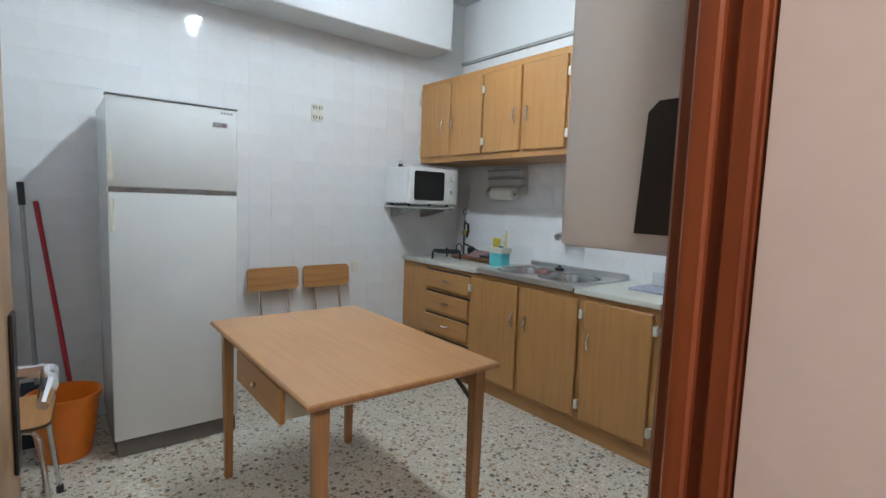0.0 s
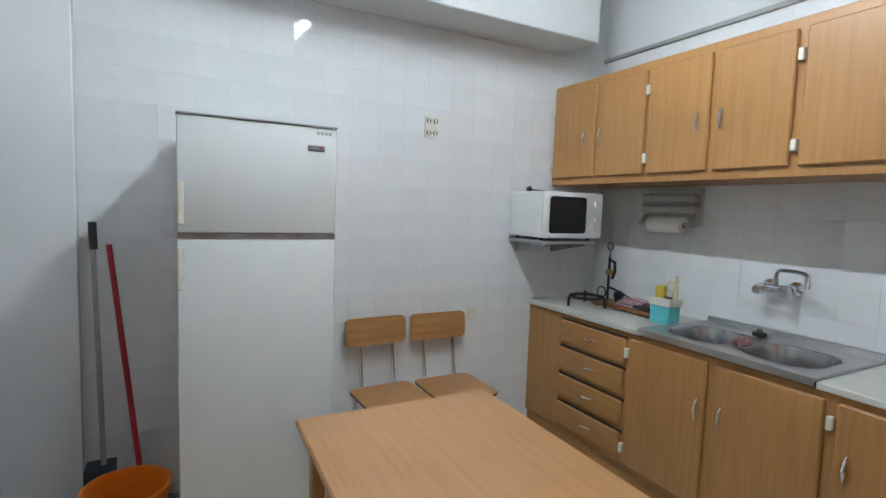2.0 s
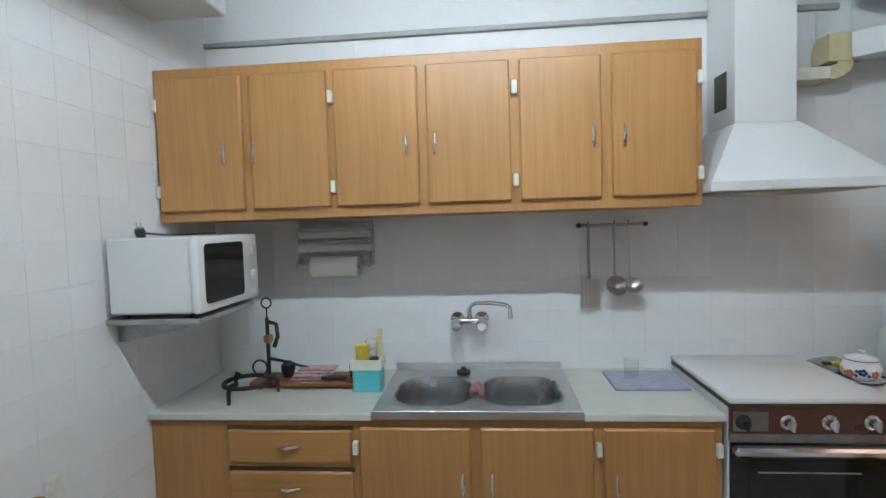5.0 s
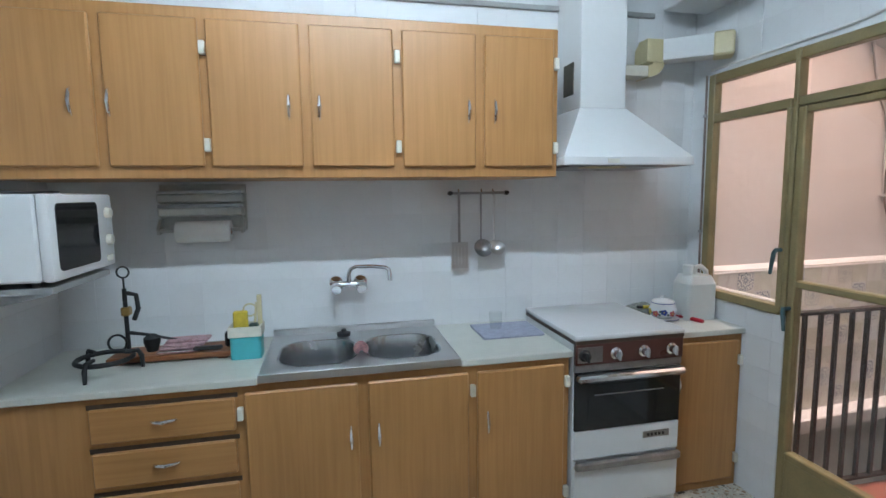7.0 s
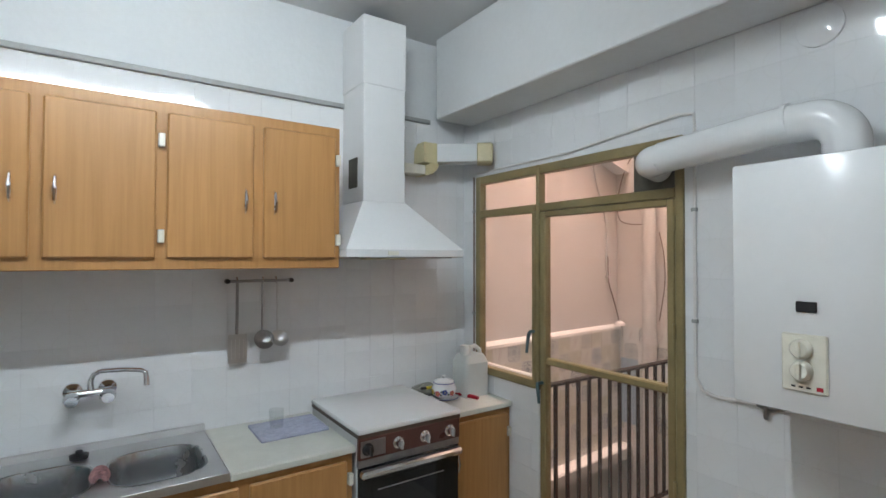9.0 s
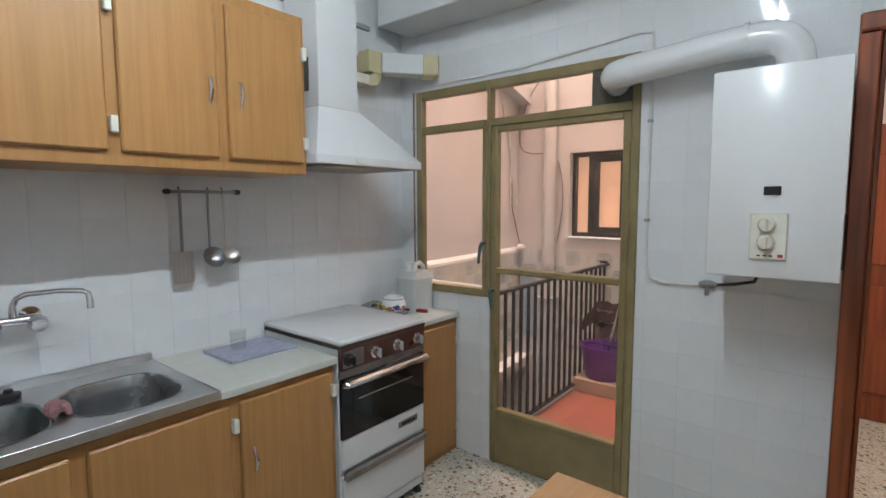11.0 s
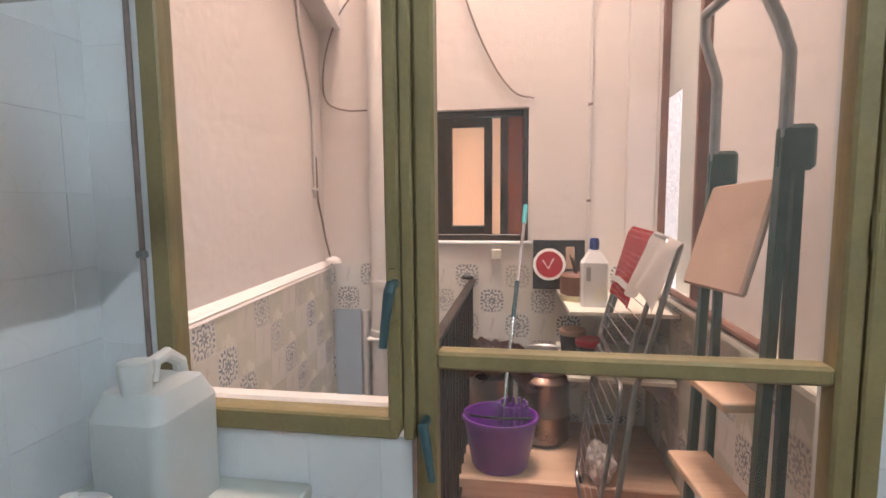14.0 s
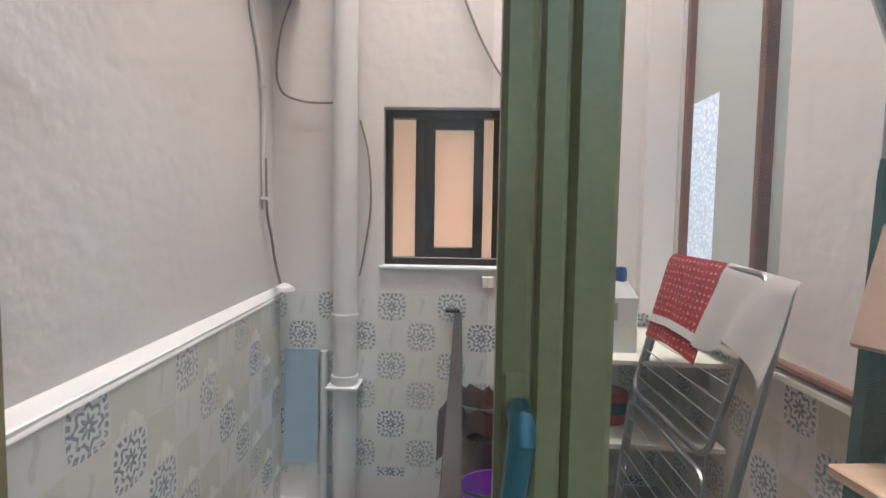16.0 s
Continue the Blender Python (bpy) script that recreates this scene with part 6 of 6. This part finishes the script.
top = part("tread", abox(-0.15, -0.009, -0.14, 0.15, 0.009, 0.14, bevel=0.006), CARD, ladder, "tilted hardboard platform")
top.matrix_local = pose(3.785, -1.44, 1.36, 16, 3, 6)
for z, t in ((0.97, 0.61), (0.70, 0.44), (0.42, 0.26), (0.15, 0.09)):
    c = (L0.lerp(L1, t) + R0.lerp(R1, t)) / 2
    tr = part("tread", abox(-0.15, -0.035, -0.012, 0.15, 0.08, 0.012, bevel=0.004), PALE_WOOD, ladder)
    tr.matrix_local = pose(c.x, c.y, z, 0, 0, 5)


# ---- tiles, piece by piece ----
piece_meshes = {}
tile_rng = random.Random(7)


def piece(w, h, mat, name="tile", d=0.0014):
    """A thin slab with a chamfered front, lying in its own x and y."""
    key = (round(w, 3), round(h, 3), mat.name, name)
    if key not in piece_meshes:
        c = 0.0006
        vs = [(sx * w / 2, sy * h / 2, 0) for sx, sy in ((-1, -1), (1, -1), (1, 1), (-1, 1))]
        vs += [(sx * w / 2, sy * h / 2, d - c) for sx, sy in ((-1, -1), (1, -1), (1, 1), (-1, 1))]
        vs += [(sx * (w / 2 - c), sy * (h / 2 - c), d) for sx, sy in ((-1, -1), (1, -1), (1, 1), (-1, 1))]
        fs = [(8, 9, 10, 11)]
        for k in range(4):
            j = (k + 1) % 4
            fs += [(k, j, 4 + j, 4 + k), (4 + k, 4 + j, 8 + j, 8 + k)]
        me = bpy.data.meshes.new(name)
        me.from_pydata(vs, [], fs)
        me.materials.append(mat)
        piece_meshes[key] = me
    return piece_meshes[key]


def tiling(parent, origin, u, v, length, z0, z1, size, skip, pick, gap=0.0005, name="tile"):
    """Tiles from origin along u and up v; skip(a0, a1, b0, b1) leaves hidden or open cells out."""
    u, v = Vector(u), Vector(v)
    nrm = u.cross(v)
    rot = Matrix((u, v, nrm)).transposed().to_4x4()
    inv = parent.matrix_world.inverted() if parent else Matrix()
    nb = int(math.ceil((z1 - z0) / size - 1e-6))
    na = int(math.ceil(length / size - 1e-6))
    for i in range(na):
        for j in range(nb):
            a0, a1 = i * size, min((i + 1) * size, length)
            b1 = z1 - j * size
            b0 = max(z1 - (j + 1) * size, z0)
            cut = skip(a0, a1, b0, b1)
            if cut is True or a1 - a0 < 0.012 or b1 - b0 < 0.012:
                continue
            if cut:
                a0, a1, b0, b1 = cut
            ob = new(name, piece(a1 - a0 - gap, b1 - b0 - gap, pick(i, j), name))
            p = Vector(origin) + u * ((a0 + a1) / 2) + v * ((b0 + b1) / 2)
            ob.parent = parent
            lean = tile_rng.uniform(-0.5, 0.5), tile_rng.uniform(-0.5, 0.5)
            ob.matrix_local = Matrix.Translation(p) @ rot @ pose(0, 0, 0, *lean)


T = 0.156


def clip_out(*holes):
    """Cells inside a hole go; cells that straddle an edge are cut back to it."""
    def f(a0, a1, b0, b1):
        for h0, h1, k0, k1 in holes:
            if a1 <= h0 + 1e-4 or a0 >= h1 - 1e-4 or b1 <= k0 + 1e-4 or b0 >= k1 - 1e-4:
                continue
            rest = [r for r in ((a0, min(a1, h0), b0, b1), (max(a0, h1), a1, b0, b1), (a0, a1, b0, min(b1, k0)), (a0, a1, max(b0, k1), b1)) if r[1] - r[0] > 0.01 and r[3] - r[2] > 0.01]
            if not rest:
                return True
            a0, a1, b0, b1 = max(rest, key=lambda r: (r[1] - r[0]) * (r[3] - r[2]))
        return (a0, a1, b0, b1)
    return f


white_tile = lambda i, j: TILE
for nm, bm in (("north", abox(0.0, -0.001, 0.0, W, 0.004, 2.575)), ("west", abox(-0.004, S, 0.0, 0.001, 0.0, 2.53)), ("south", abox(0, S - 0.004, 0, W, S + 0.001, 2.53))):
    part("grout_bed", bm, GROUT, {"north": wall_north, "west": wall_west, "south": wall_south}[nm])
bm = abox(W - 0.001, -0.14, 0, W + 0.004, 0.0, 2.56)
box(bm, W - 0.001, -0.69, 0, W + 0.004, -0.14, 0.985)
box(bm, W - 0.001, -1.515, 2.215, W + 0.004, -0.14, 2.56)
box(bm, W - 0.001, -2.275, 0, W + 0.004, -1.515, 2.56)
part("grout_bed", bm, GROUT, wall_east)
tiling(wall_north, (0, -0.001, 0), (1, 0, 0), (0, 0, 1), W, 0.86, 2.57, T, clip_out((0.0, 2.27, 1.67, 2.30), (2.30, 2.85, 0.8, 0.9), (2.49, 2.72, 2.0, 2.6)), white_tile)
tiling(wall_west, (0.001, -3.12, 0), (0, 1, 0), (0, 0, 1), 3.12, 0.0, 2.53, T, clip_out((0.42, 0.94, 0.0, 1.6), (2.55, 3.12, 0.0, 0.86), (2.68, 3.12, 1.67, 2.30)), white_tile)
tiling(wall_east, (W - 0.001, 0, 0), (0, -1, 0), (0, 0, 1), 2.275, 0.0, 2.56, T, clip_out((0.14, 1.515, 0.985, 2.215), (0.69, 1.515, 0.0, 2.215), (1.90, 2.24, 1.3, 1.95), (0.0, 0.44, 0.0, 0.85)), white_tile)
tiling(wall_south, (W, S + 0.001, 0), (-1, 0, 0), (0, 0, 1), W - 0.06, 0.3, 2.53, T, clip_out((0.0, 0.9, 0.0, 2.6)), white_tile)

P = 0.1535


def rosette(i, j):
    return PATIO_TILE if (i + j) % 2 == 0 else PATIO_TILE2


def diagonal(i, j):
    return (PATIO_TILE, PATIO_PLAIN, PATIO_TILE2)[(i - j) % 3]


tiling(patio_back, (PX + 0.004, 0.427, 0), (0, -1, 0), (0, 0, 1), 2.05, 0.10, 1.07, P, clip_out(), rosette)
tiling(north, (0.0, 0.004 - 0.035, 0), (1, 0, 0), (0, 0, 1), 1.98, -0.03, 1.05, P, clip_out(), diagonal)
part("tile_bed", abox(0.0, -0.031, -0.03, 2.0, 0.004, 1.05), GROUT, north)
tiling(patio_south, (PX, -1.644, 0), (-1, 0, 0), (0, 0, 1), 1.9, 0.0, 0.97, P, clip_out(), diagonal)
floor_ob = bpy.data.objects["patio_floor"]
tiling(floor_ob, (W + 0.165, -1.64, -0.012), (1, 0, 0), (0, 1, 0), 1.22, 0.0, 1.03, 0.2, clip_out(), lambda i, j: RED_FLOOR, 0.003, "floor_tile")
